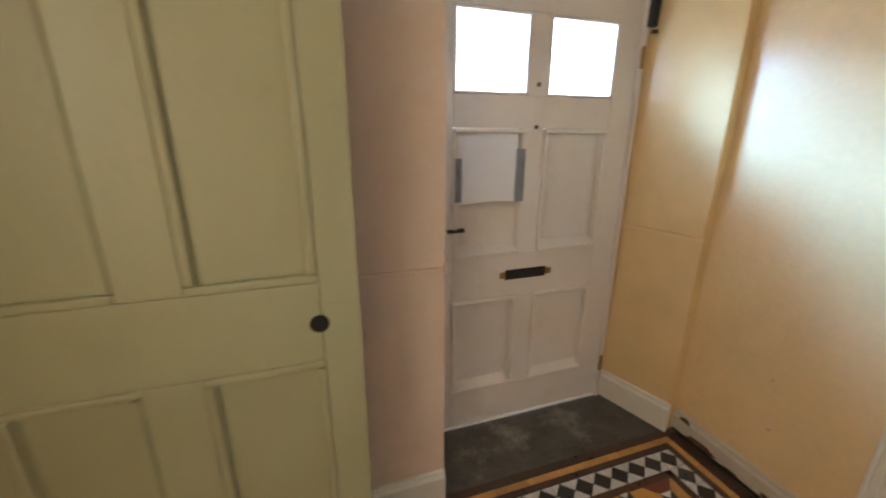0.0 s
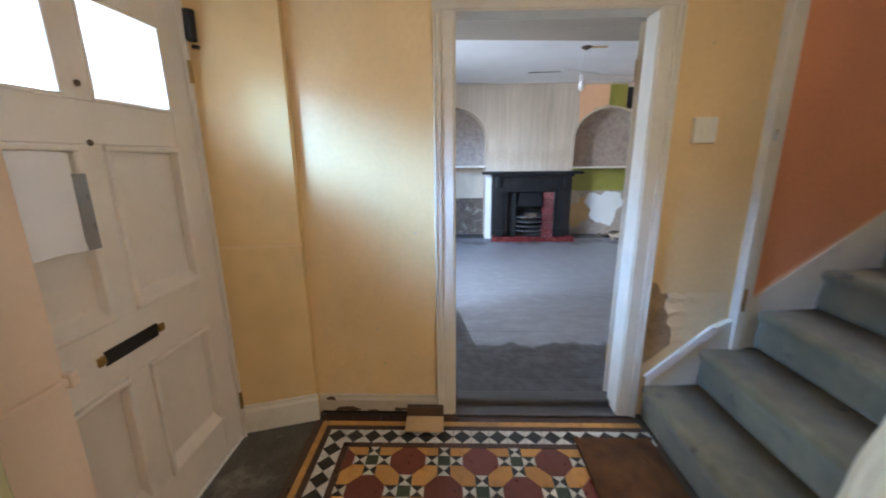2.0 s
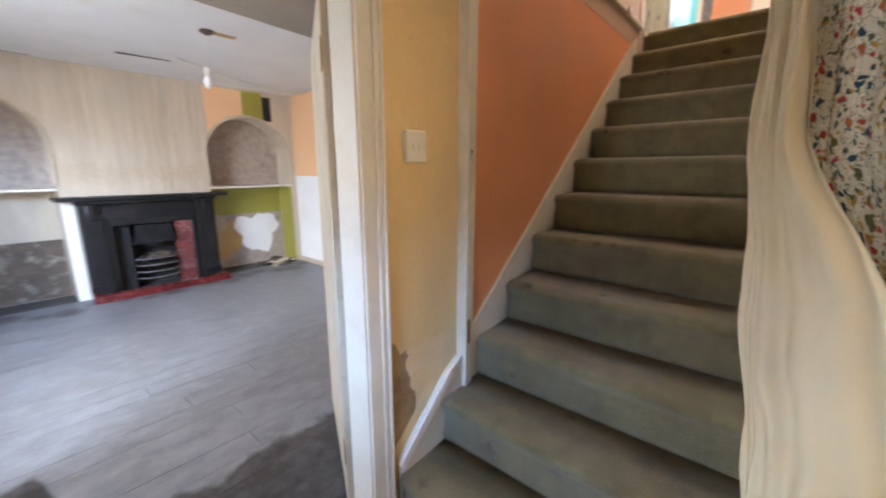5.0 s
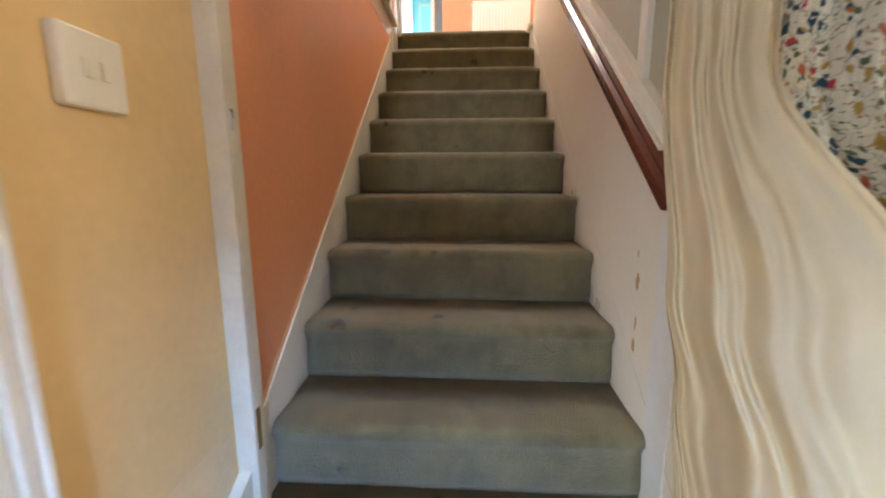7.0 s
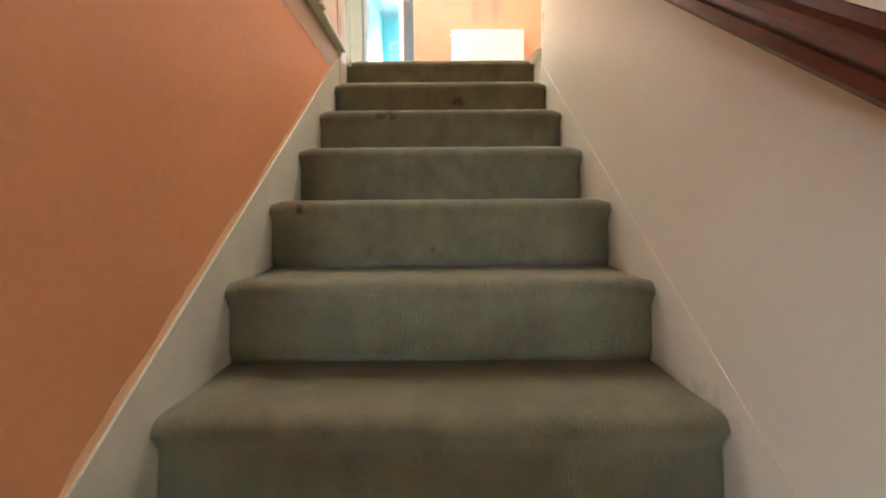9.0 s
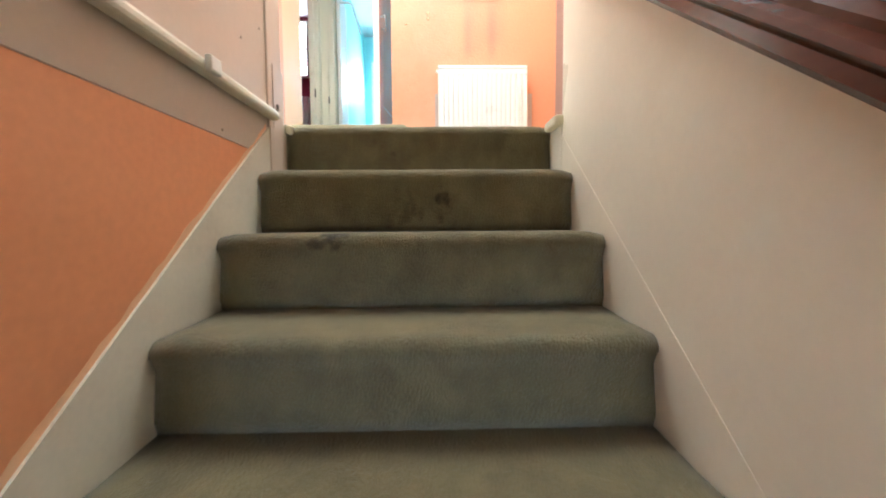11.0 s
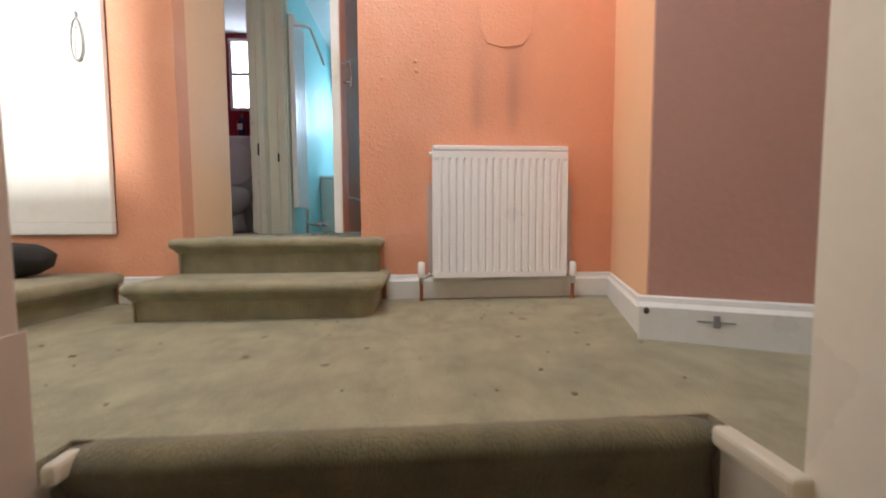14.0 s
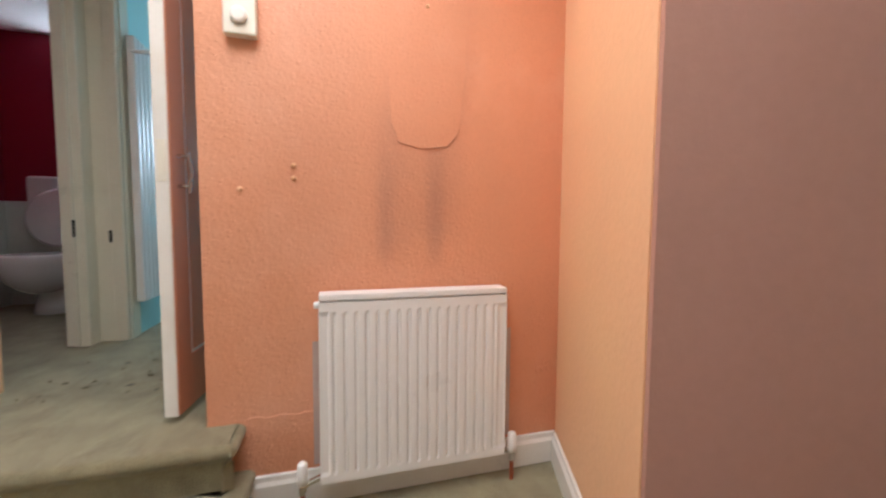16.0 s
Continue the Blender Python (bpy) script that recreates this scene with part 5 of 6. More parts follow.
for ya in (-0.345, 0.8765):
    for i in range(1):
        part("tile", boxes(((-4.304, ya, 0.0245), (-4.2165, ya + 0.085, 0.105)), bevel=0.004), "redtile", hearth)
part("slab", boxes(((-4.398, -0.25, 0.0245), (-4.2165, 0.87, 0.045))), "iron", hearth, "dark hearth slab")

for ya, yb, nm in ((-1.495, -0.445, 1.20), (0.935, 2.015, 1.175)):
    tagged(part("alcove_shelf", boxes(((-4.779, ya, nm - 0.012), (-4.385, yb, nm + 0.012)), bevel=0.003), "white"), "painted timber shelf across the arched alcove", "shelf", "alcove shelves")
structure("wall_alcove_lime", boxes(((-4.7795, 0.932, 0.78), (-4.772, 2.018, 1.16))), "lime", "lime-painted plaster strip below the shelf", "wall patch")
structure("wall_alcove_lime_side", boxes(((-4.70, 1.985, 0.03), (-4.41, 2.018, 1.16))), "lime", "lime-painted alcove side", "wall patch")
structure("wall_alcove_plaster", ragged(0.95, 1.45, 0.12, 0.80, -4.779, 0.006, 21), "card", "brown exposed render below the shelf", "wall patch")
structure("wall_alcove_white", ragged(1.28, 1.98, 0.16, 0.84, -4.772, 0.004, 22), "ceiling", "remnant of white plaster below the shelf", "wall patch")
structure("wall_alcove_white_small", ragged(1.0, 1.22, 0.52, 0.80, -4.772, 0.004, 25), "plaster", "remnant of white plaster below the shelf", "wall patch")
structure("wall_alcove_soot", boxes(((-4.7795, -1.49, 0.03), (-4.774, -0.445, 0.66))), "soot", "crumbling sooty plaster in the alcove", "wall patch")
structure("wall_alcove_render", boxes(((-4.7795, -1.49, 0.662), (-4.776, -0.445, 1.185))), "plaster", "pale patchy render in the alcove", "wall patch")
structure("wall_orange_patch", prisms((((WX + 0.001, 0.965, 2.40), (WX + 0.001, 1.42, 2.40), (WX + 0.001, 1.42, 2.11), (WX + 0.001, 1.22, 2.065), (WX + 0.001, 1.06, 1.93), (WX + 0.001, 0.985, 1.83)), (0.003, 0, 0))), "peach", "old orange paint patch above the arch", "wall patch")
structure("wall_lime_patch", prisms((((WX + 0.001, 1.422, 2.40), (WX + 0.001, 1.68, 2.40), (WX + 0.001, 1.68, 2.03), (WX + 0.001, 1.56, 2.095), (WX + 0.001, 1.422, 2.11)), (0.003, 0, 0))), "lime", "old lime paint patch above the arch", "wall patch")
structure("wall_vent_hole", boxes(((WX + 0.001, 1.685, 2.05), (WX + 0.004, 1.80, 2.36))), "black", "dark open vent hole high on the wall", "vent")
structure("wall_back_orange", boxes(((-4.39, 2.094, 1.32), (-0.3, 2.099, 2.42))), "peach", "old orange paint on the upper wall", "wall patch")
structure("wall_back_white", boxes(((-4.39, 2.093, 0.10), (-2.9, 2.099, 1.315))), "ceiling", "white plaster on the lower wall", "wall patch")
structure("trim_alcove_arch", boxes(((WX + 0.001, -0.44, 0.03), (WX + 0.012, -0.345, 1.08)), bevel=0.003), "skirt", "white-painted strip beside the fireplace", "trim")


def arch_bead(y0, y1, spring):
    """A rounded plaster bead round an arched niche."""
    c, h = (y0 + y1) / 2, (y1 - y0) / 2
    pts = [(WX + 0.006, y0, spring - 0.4)] + [(WX + 0.006, c - h * math.cos(math.pi * i / 24), spring + 0.47 * math.sin(math.pi * i / 24)) for i in range(25)] + [(WX + 0.006, y1, spring - 0.4)]
    return tubes((pts, 0.016), k=8)


structure("trim_arch_left", arch_bead(-1.50, -0.44, 1.63), "plaster", "rounded plaster bead of the arch", "trim")
structure("trim_arch_right", arch_bead(0.93, 2.02, 1.61), "plaster", "rounded plaster bead of the arch", "trim")

# strips of old wallpaper seams on the chimney breast
for i, (yy, w) in enumerate(((-0.30, 0.010), (0.05, 0.008), (0.42, 0.012), (0.62, 0.010), (0.82, 0.008))):
    structure("wall_paper_seam", boxes(((WX + 0.0008, yy, 1.20 + 0.05 * (i % 3)), (WX + 0.0028, yy + w, 2.38))), "plaster", "faint brown paper seam", "wall patch")

pend = empty("pendant_light", (-2.42, 0.385, RC), "bare bulb on a short flex from a broken ceiling rose", "pendant light")
bm = bmesh.new()
turned(bm, [(0.05, RC), (0.05, RC - 0.012), (0.03, RC - 0.022), (0.02, RC - 0.03)], (-2.42, 0.385, 0), "z", 18)
part("ceiling_rose", bm, "darkwood", pend)
part("flex", tubes((((-2.42, 0.385, RC - 0.03), (-2.47, 0.385, 2.28), (-2.50, 0.383, 2.17)), 0.0022), k=6), "plastic", pend)
bm = bmesh.new()
turned(bm, [(0.016, 2.18), (0.019, 2.17), (0.019, 2.135), (0.014, 2.12)], (-2.50, 0.383, 0), "z", 14)
part("bulb_holder", bm, "skirt", pend)
bm = bmesh.new()
turned(bm, [(0.012, 2.12), (0.022, 2.10), (0.031, 2.075), (0.028, 2.045), (0.012, 2.025), (0.002, 2.022)], (-2.50, 0.383, 0), "z", 16)
part("bulb", bm, "ceramic", pend, smooth=True)
structure("ceiling_rose_stain", boxes(((-2.47, 0.44, RC - 0.003), (-2.40, 0.60, RC - 0.0005))), "card", "torn brown paper beside the ceiling rose", "ceiling patch")
structure("ceiling_crack", prisms((((-3.66, 0.04, RC - 0.003), (-3.60, 0.05, RC - 0.003), (-3.575, 0.44, RC - 0.003), (-3.60, 0.46, RC - 0.003)), (0, 0, 0.002))), "black", "dark slit in the ceiling", "ceiling crack")
structure("ceiling_seam", prisms((((-4.35, -0.9, RC - 0.003), (-4.35, -0.45, RC - 0.003), (-4.33, -0.45, RC - 0.003), (-4.33, -0.9, RC - 0.003)), (0, 0, 0.002))), "darkwood", "dark gap at the ceiling edge", "ceiling crack")
bm = tubes((((-3.4, 0.45, RC - 0.004), (-3.9, 1.2, RC - 0.004), (-4.2, 2.05, RC - 0.004)), 0.007), k=6)
tagged(part("ceiling_cable", bm, "skirt"), "white surface cable run across the ceiling", "cable")

debris = empty("floor_debris", (-4.5, 1.75, 0.024), "heap of broken plaster and wire in the alcove", "debris")
rng = random.Random(4)
for i in range(22):
    bm = bmesh.new()
    bmesh.ops.create_icosphere(bm, subdivisions=1, radius=1)
    s = Vector((rng.uniform(0.03, 0.08), rng.uniform(0.04, 0.11), rng.uniform(0.015, 0.045)))
    c = Vector((-4.5 + rng.uniform(-0.12, 0.2), 1.72 + rng.uniform(-0.25, 0.25), 0.024 + s.z * 0.7 + 0.05 * rng.random()))
    for v in bm.verts:
        v.co = Vector((v.co.x * s.x, v.co.y * s.y, v.co.z * s.z)) * rng.uniform(0.75, 1.2) + c
    part("lump", bm, ("soot", "iron", "plaster")[i % 3], debris)

sill = empty("window_2", (-1.8, -2.05, 0.75), "wide white-framed living room window", "window", kind="structure")
part("window_frame", boxes(((-2.7, -2.08, 0.75), (-2.64, -2.03, 2.11)), ((-0.96, -2.08, 0.75), (-0.9, -2.03, 2.11)), ((-2.64, -2.08, 0.75), (-0.96, -2.03, 0.81)), ((-2.64, -2.08, 2.05), (-0.96, -2.03, 2.11)), ((-1.83, -2.08, 0.81), (-1.77, -2.03, 2.05))), "white", sill)
part("window_sill", boxes(((-2.7, -2.0, 0.71), (-0.9, -1.86, 0.748)), bevel=0.006), "white", sill)

# floorboards
rng = random.Random(2)
xx = -0.1455
while xx > -4.38:
    w = 0.158
    a, b = xx - w + 0.0015, xx
    split = rng.uniform(-1.2, 1.2)
    for ya, yb in ((-1.995, split), (split + 0.003, 2.09)):
        z = 0.0290 + rng.uniform(0, 0.0012)
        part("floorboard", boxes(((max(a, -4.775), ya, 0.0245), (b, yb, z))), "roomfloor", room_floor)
    xx -= w

# ---- landing ----
M["redpipe"] = material("red_brown_pipe_paint", (0.30, 0.07, 0.03), 0.35, 0, 0.15, 20, 100, 0.1)
M["oldpaint"] = material("grey_pink_old_paint", (0.52, 0.40, 0.36), 0.7, 0, 0.1, 8, 60, 0.2)
rad = empty("radiator", (0.95, 3.99, F + 0.09), "white convector radiator with ribbed front on the orange wall", "radiator")
rx0, rx1, rz0, rz1 = 0.650, 1.250, 2.600, 3.192
bm = bmesh.new()
n_ribs = 17
secs = []
pitch = (rx1 - rx0 - 0.05) / n_ribs
yf = 3.945
xs = [(rx0, 0.006)]
xs.append((rx0 + 0.022, 0.006))
for i in range(n_ribs):
    a = rx0 + 0.025 + i * pitch
    xs += [(a + pitch * 0.08, 0.0), (a + pitch * 0.30, 0.001), (a + pitch * 0.40, 0.007), (a + pitch * 0.50, 0.008), (a + pitch * 0.60, 0.007), (a + pitch * 0.70, 0.001)]
xs += [(rx1 - 0.022, 0.006), (rx1, 0.006)]
rowz = [(rz0 + 0.012, 0), (rz0 + 0.034, 0), (rz0 + 0.046, 1), (rz1 - 0.066, 1), (rz1 - 0.052, 0), (rz1 - 0.024, 0)]
grid = [[bm.verts.new((x, yf + (d if k else 0.001), z)) for x, d in xs] for z, k in rowz]
for r0, r1 in zip(grid, grid[1:]):
    for i in range(len(xs) - 1):
        bm.faces.new((r0[i], r0[i + 1], r1[i + 1], r1[i]))
part("front_panel", bm, "radwhite", rad)
part("top_grille", boxes(((rx0 - 0.002, yf + 0.002, rz1 - 0.022), (rx1 + 0.002, 4.012, rz1)), bevel=0.004), "radwhite", rad)
for a, b in ((rx0 - 0.003, rx0 + 0.003), (rx1 - 0.003, rx1 + 0.003)):
    part("side_panel", boxes(((a, yf + 0.004, rz0 + 0.02), (b, 4.008, rz1 - 0.023)), bevel=0.001), "radwhite", rad)
part("back_panel", boxes(((rx0 + 0.004, 3.966, rz0 + 0.013), (rx1 - 0.004, 3.984, rz1 - 0.023))), "radwhite", rad)
part("rear_panel", boxes(((rx0 + 0.01, 3.985, rz0 + 0.01), (rx1 - 0.01, 3.999, rz1 - 0.03)), bevel=0.002), "radwhite", rad)
bm = bmesh.new()
turned(bm, [(0.010, rx0 - 0.016), (0.010, rx0 - 0.003)], (0, 3.97, rz1 - 0.035), "x", 10)
part("bleed_valve", bm, "radwhite", rad)
for xv, zh in ((rx0 - 0.055, 2.605), (rx1 + 0.035, 2.60)):
    bm = bmesh.new()
    turned(bm, [(0.015, zh + 0.010), (0.016, zh + 0.03), (0.015, zh + 0.072), (0.010, zh + 0.078)], (xv, 3.96, 0), "z", 14)
    cap_bm = bm
    body = part("valve_body", tubes((((xv, 3.96, zh - 0.02), (xv, 3.96, zh + 0.012)), 0.012), (((xv, 3.96, zh + 0.004), (rx0 + 0.01 if xv < 0.9 else rx1 - 0.01, 3.96, zh + 0.008 + 0.02)), 0.009)), "chrome", rad, "chrome lockshield valve")
    part("valve_cap", cap_bm, "radwhite", body, "white plastic valve cap", smooth=True)
    part("pipe", tubes((((xv, 3.96, F - 0.002), (xv, 3.96, zh - 0.018)), 0.0075)), "redpipe", rad, "red-brown painted feed pipe")
for a, b in ((0.625, 0.665), (1.235, 1.305)):
    structure("wall_old_paint", boxes(((a, 4.0265, 2.63), (b, 4.0292, 3.03))), "oldpaint", "unpainted grey-pink patch behind the radiator", "wall patch")

skirting("baseboard_landing", (1.495, 4.03), (0.435, 4.03), 0.112, 0.018, 1, "skirt", F, "white-painted landing skirting board")
skirting("baseboard_landing_east", (1.262, 3.372), (1.494, 4.012), 0.112, 0.018, 1, "skirt", F, "white-painted skirting board")
skirting("baseboard_pier", (2.34, 2.818), (1.232, 3.357), 0.128, 0.030, 1, "skirt", F, "scuffed white-painted skirting board")
skirting("baseboard_landing_west", (-0.50, 4.03), (-0.72, 4.03), 0.118, 0.016, 1, "skirt", F, "white-painted skirting board")
bm = boxes(((0, -0.007, -0.014), (0.007, 0.007, 0.020)), ((0.0, -0.045, -0.002), (0.003, 0.045, 0.002)), bevel=0.0009, m=Matrix.Translation((1.388, 3.247, 2.575)) @ Matrix.Rotation(radians(-115), 4, "Z"))
tagged(part("cable_clip", bm, "tape"), "broken grey clip on the skirting board", "cable clip")
bm = bmesh.new()
bmesh.ops.create_icosphere(bm, subdivisions=1, radius=0.012)
for v in bm.verts:
    v.co = Vector((v.co.x + 1.238, v.co.y * 0.4 + 3.322, v.co.z + 2.595))
tagged(part("rusty_nail", bm, "darkwood"), "rusty nail in the skirting corner", "nail")

# two carpeted steps up to the passage
up = empty("passage_steps", (0.0, 3.9, F), "two rounded carpeted steps up to the passage", "steps")


def slab_step(x0, x1, y0, y1, z0, z1, nose_r, corner, seed):
    """A carpeted step with a round nosing and rounded right front corner."""
    bm = bmesh.new()
    prof = [(0.042, z0), (0.040, z1 - 0.065), (0.020, z1 - 0.048)] + [(nose_r + nose_r * math.cos(a), z1 - nose_r + nose_r * math.sin(a)) for a in [math.pi * (1.15 - 0.65 * i / 7) for i in range(8)]]
    plan = [((x0, y1), (-1, 0)), ((x0, y0 + 0.02), (-1, -0.3)), ((x0 + 0.015, y0 + 0.003), (-0.6, -0.9))]
    for i in range(9):
        plan.append(((x0 + 0.03 + (x1 - corner - x0 - 0.03) * i / 8, y0), (0, -1)))
    for i in range(1, 8):
        a = math.pi / 2 * i / 7
        plan.append(((x1 - corner + corner * math.sin(a), y0 + corner * (1 - math.cos(a))), (math.sin(a), -math.cos(a))))
    plan.append(((x1, y1), (1, 0)))
    rings = []
    rr = random.Random(seed)
    for (px, py), nn in plan:
        nv = Vector((*nn, 0)).normalized()
        wob = rr.uniform(-0.002, 0.002)
        rings.append([bm.verts.new((px - nv.x * (o + wob), py - nv.y * (o + wob), z)) for o, z in prof])
    for r0, r1 in zip(rings, rings[1:]):
        for j in range(len(prof) - 1):
            bm.faces.new((r0[j], r0[j + 1], r1[j + 1], r1[j]))
    bm.faces.new([r[-1] for r in rings])
    bm.faces.new([r[0] for r in reversed(rings)])
    bm.faces.new([v for v in rings[0]] + [v for v in reversed(rings[-1])])
    return bm


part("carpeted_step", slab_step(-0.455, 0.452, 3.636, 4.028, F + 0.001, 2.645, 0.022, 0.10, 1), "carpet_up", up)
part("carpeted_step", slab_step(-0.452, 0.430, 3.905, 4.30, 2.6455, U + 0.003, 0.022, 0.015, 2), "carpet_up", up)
left_step = empty("side_step", (-1.1, 3.8, F), "rounded carpeted step beside the cupboard", "step")
part("carpeted_step", slab_step(-2.2, -0.70, 3.50, 4.028, F + 0.001, 2.645, 0.03, 0.12, 3), "carpet_up", left_step)
bag = bmesh.new()
bmesh.ops.create_icosphere(bag, subdivisions=3, radius=1.0)
for v in bag.verts:
    k = 1 + 0.12 * noise.noise(v.co * 2.3)
    v.co = Vector((-1.00 + 0.115 * v.co.x * k, 3.90 + 0.09 * v.co.y * k, 2.715 + 0.068 * v.co.z * k))
tagged(part("black_bag", bag, "black", smooth=True), "crumpled black bag on the side step", "bag")

# cupboard
cup = empty("wall_cupboard", (-1.5, 4.03, 2.81), "white-painted cupboard door lit by sunshine, with a hanging loop", "cupboard")
cx0, cx1, cz0, cz1 = -2.25, -0.722, 2.812, 4.45
part("frame", boxes(((cx0, 4.005, cz0), (cx1, 4.029, cz0 + 0.050)), ((cx0, 4.005, cz1 - 0.06), (cx1, 4.029, cz1)), ((cx1 - 0.095, 4.005, cz0 + 0.0505), (cx1, 4.029, cz1 - 0.0605)), bevel=0.004), "skirt", cup)
part("door_panel", boxes(((cx0, 4.012, cz0 + 0.051), (cx1 - 0.096, 4.028, cz1 - 0.061)), bevel=0.003), "skirt", cup)
loop_pts = [(-0.815 + 0.022 * math.sin(a), 3.998, 3.60 + 0.10 * math.cos(a) * (1 if math.cos(a) > 0 else 0.7)) for a in [2 * math.pi * i / 20 for i in range(21)]]
tagged(part("key_loop", tubes((loop_pts, 0.004), (((-0.815, 4.000, 3.70), (-0.815, 4.000, 3.73)), 0.005), k=6), "tape"), "grey cord loop hanging on the cupboard", "cord loop")

# passage: door, frames
pd = empty("passage_door", (0.22, 4.1, U), "open passage door with white edge and terracotta face", "door")
pt = Matrix.Translation((0.196, 4.085, 0)) @ Matrix.Rotation(radians(83), 4, "Z")
part("leaf_core", boxes(((0.0, -0.038, U + 0.022), (0.74, -0.0, 4.70)), bevel=0.002, m=pt), "skirt", pd)
part("stile", boxes(((0.003, -0.043, U + 0.025), (0.085, -0.0385, 4.69)), bevel=0.001, m=pt), "leaforange", pd, "terracotta-painted door stile")
part("panel", boxes(((0.10, -0.0405, U + 0.20), (0.66, -0.0385, 4.6)), bevel=0.0005, m=pt), "leaforange", pd, "terracotta-painted door panel")
part("rail", boxes(((0.0855, -0.043, U + 0.025), (0.73, -0.0385, U + 0.19)), bevel=0.001, m=pt), "leaforange", pd)
for zz in (3.60, 3.51):
    part("handle_mount", tubes(((pt @ Vector((0.04, -0.043, zz)), pt @ Vector((0.04, -0.075, zz))), 0.006)), "chrome", pd)
part("handle", tubes(((pt @ Vector((0.04, -0.072, 3.61)), pt @ Vector((0.04, -0.080, 3.55)), pt @ Vector((0.04, -0.072, 3.49))), 0.006)), "chrome", pd, "chrome pull handle")
part("latch_plate", boxes(((-0.003, -0.032, 3.52), (0.0005, -0.008, 3.64)), bevel=0.001, m=pt), "plastic", pd, "white plastic latch plate")

dfr = empty("door_3", (-0.45, 5.1, U), "cream-painted frames of the toilet and bathroom doors", "door frame", kind="structure")
part("architrave", boxes(((-0.530, 5.02, U), (-0.465, 5.115, 4.70)), bevel=0.004), "doorframe", dfr)
part("door_edge", boxes(((-0.550, 5.00, U + 0.01), (-0.500, 5.018, 4.70)), bevel=0.003), "doorframe", dfr, "edge of the open toilet door")
part("keeper", boxes(((-0.503, 4.995, 3.33), (-0.493, 5.001, 3.41)), bevel=0.001), "black", dfr, "dark latch keeper")
part("architrave", boxes(((-0.395, 5.085, U), (-0.335, 5.119, 4.70)), bevel=0.006), "doorframe", dfr)
part("bead", boxes(((-0.464, 5.10, U), (-0.396, 5.119, 4.70)), bevel=0.002), "doorframe", dfr)
part("hinge_mark", boxes(((-0.398, 5.078, 3.30), (-0.388, 5.085, 3.36)), bevel=0.001), "black", dfr)

# toilet
wc = empty("toilet", (-1.14, 6.0, U), "white ceramic toilet with cistern", "toilet")
part("cistern", boxes(((-1.37, 6.12, 3.36), (-0.92, 6.295, 3.72)), bevel=0.02), "ceramic", wc)
bm = bmesh.new()
bmesh.ops.create_uvsphere(bm, u_segments=24, v_segments=14, radius=1.0)
for v in bm.verts:
    c = v.co.copy()
    z = min(c.z, 0.30)
    v.co = Vector((-1.14 + 0.19 * c.x, 5.88 + 0.27 * c.y, 3.135 + 0.20 * z))
part("bowl", bm, "ceramic", wc, smooth=True)
bm = bmesh.new()
turned(bm, [(0.12, U + 0.001), (0.11, U + 0.06), (0.09, U + 0.18), (0.10, U + 0.28)], (-1.14, 5.98, 0), "z", 20)
part("pedestal", bm, "ceramic", wc, smooth=True)
bm = bmesh.new()
turned(bm, [(0.20, 0.0), (0.205, 0.012), (0.19, 0.025)], (0, 0, 0), "z", 28)
for v in bm.verts:
    v.co = Matrix.Translation((-1.14, 6.07, 3.43)) @ Matrix.Rotation(radians(82), 4, "X") @ v.co
part("lid", bm, "ceramic", wc, smooth=True)
bot = empty("cleaner_bottle", (-1.12, 6.18, 3.72), "dark blue cleaner bottle standing on the cistern", "bottle")
M["navy"] = material("dark_blue_plastic", (0.012, 0.014, 0.06), 0.35, 0, 0.05, 8, 60, 0.03)
bm = bmesh.new()
turned(bm, [(0.034, 3.721), (0.036, 3.76), (0.034, 3.86), (0.018, 3.90), (0.015, 3.92)], (-1.12, 6.19, 0), "z", 16)
part("body", bm, "navy", bot, smooth=True)
bm = bmesh.new()
turned(bm, [(0.017, 3.921), (0.015, 3.96), (0.006, 3.975)], (-1.12, 6.19, 0), "z", 14)
part("cap", bm, "red", bot)
part("label_panel", boxes(((-1.145, 6.150, 3.78), (-1.095, 6.1535, 3.84)), bevel=0.001), "paper", bot)
w3 = empty("window_3", (-1.1, 6.3, 4.2), "small white-framed toilet window", "window", kind="structure")
part("window_frame", boxes(((-1.26, 6.285, 4.0), (-1.23, 6.299, 4.70)), ((-0.99, 6.285, 4.0), (-0.96, 6.299, 4.70)), ((-1.23, 6.285, 4.0), (-0.99, 6.299, 4.03)), ((-1.23, 6.285, 4.34), (-0.99, 6.299, 4.37)), ((-1.23, 6.285, 4.67), (-0.99, 6.299, 4.70))), "skirt", w3)
part("pane", boxes(((-1.23, 6.294, 4.03), (-0.99, 6.2985, 4.67))), "daysky", w3, "bright window pane")

# bathroom
tr = empty("towel_radiator", (-0.25, 5.4, 2.95), "tall white ribbed radiator with a towel rail", "radiator")
bm = bmesh.new()
for i in range(6):
    box(bm, (-0.318, 5.134 + i * 0.046, 2.98), (-0.278, 5.172 + i * 0.046, 4.35), 0.008)
part("ribs", bm, "radwhite", tr)
part("rail", tubes((((-0.30, 5.14, 4.27), (-0.20, 5.14, 4.27), (-0.17, 5.16, 4.26), (-0.14, 5.43, 4.12)), 0.010)), "radwhite", tr, "white towel rail")
part("valve", tubes((((-0.28, 5.35, 2.98), (-0.28, 5.35, 2.86), (-0.20, 5.33, 2.86)), 0.014), (((-0.20, 5.33, 2.86), (-0.12, 5.33, 2.86)), 0.018)), "chrome", tr)
part("pipe", tubes((((-0.28, 5.35, 2.86), (-0.28, 5.35, U + 0.001)), 0.008)), "copper", tr)
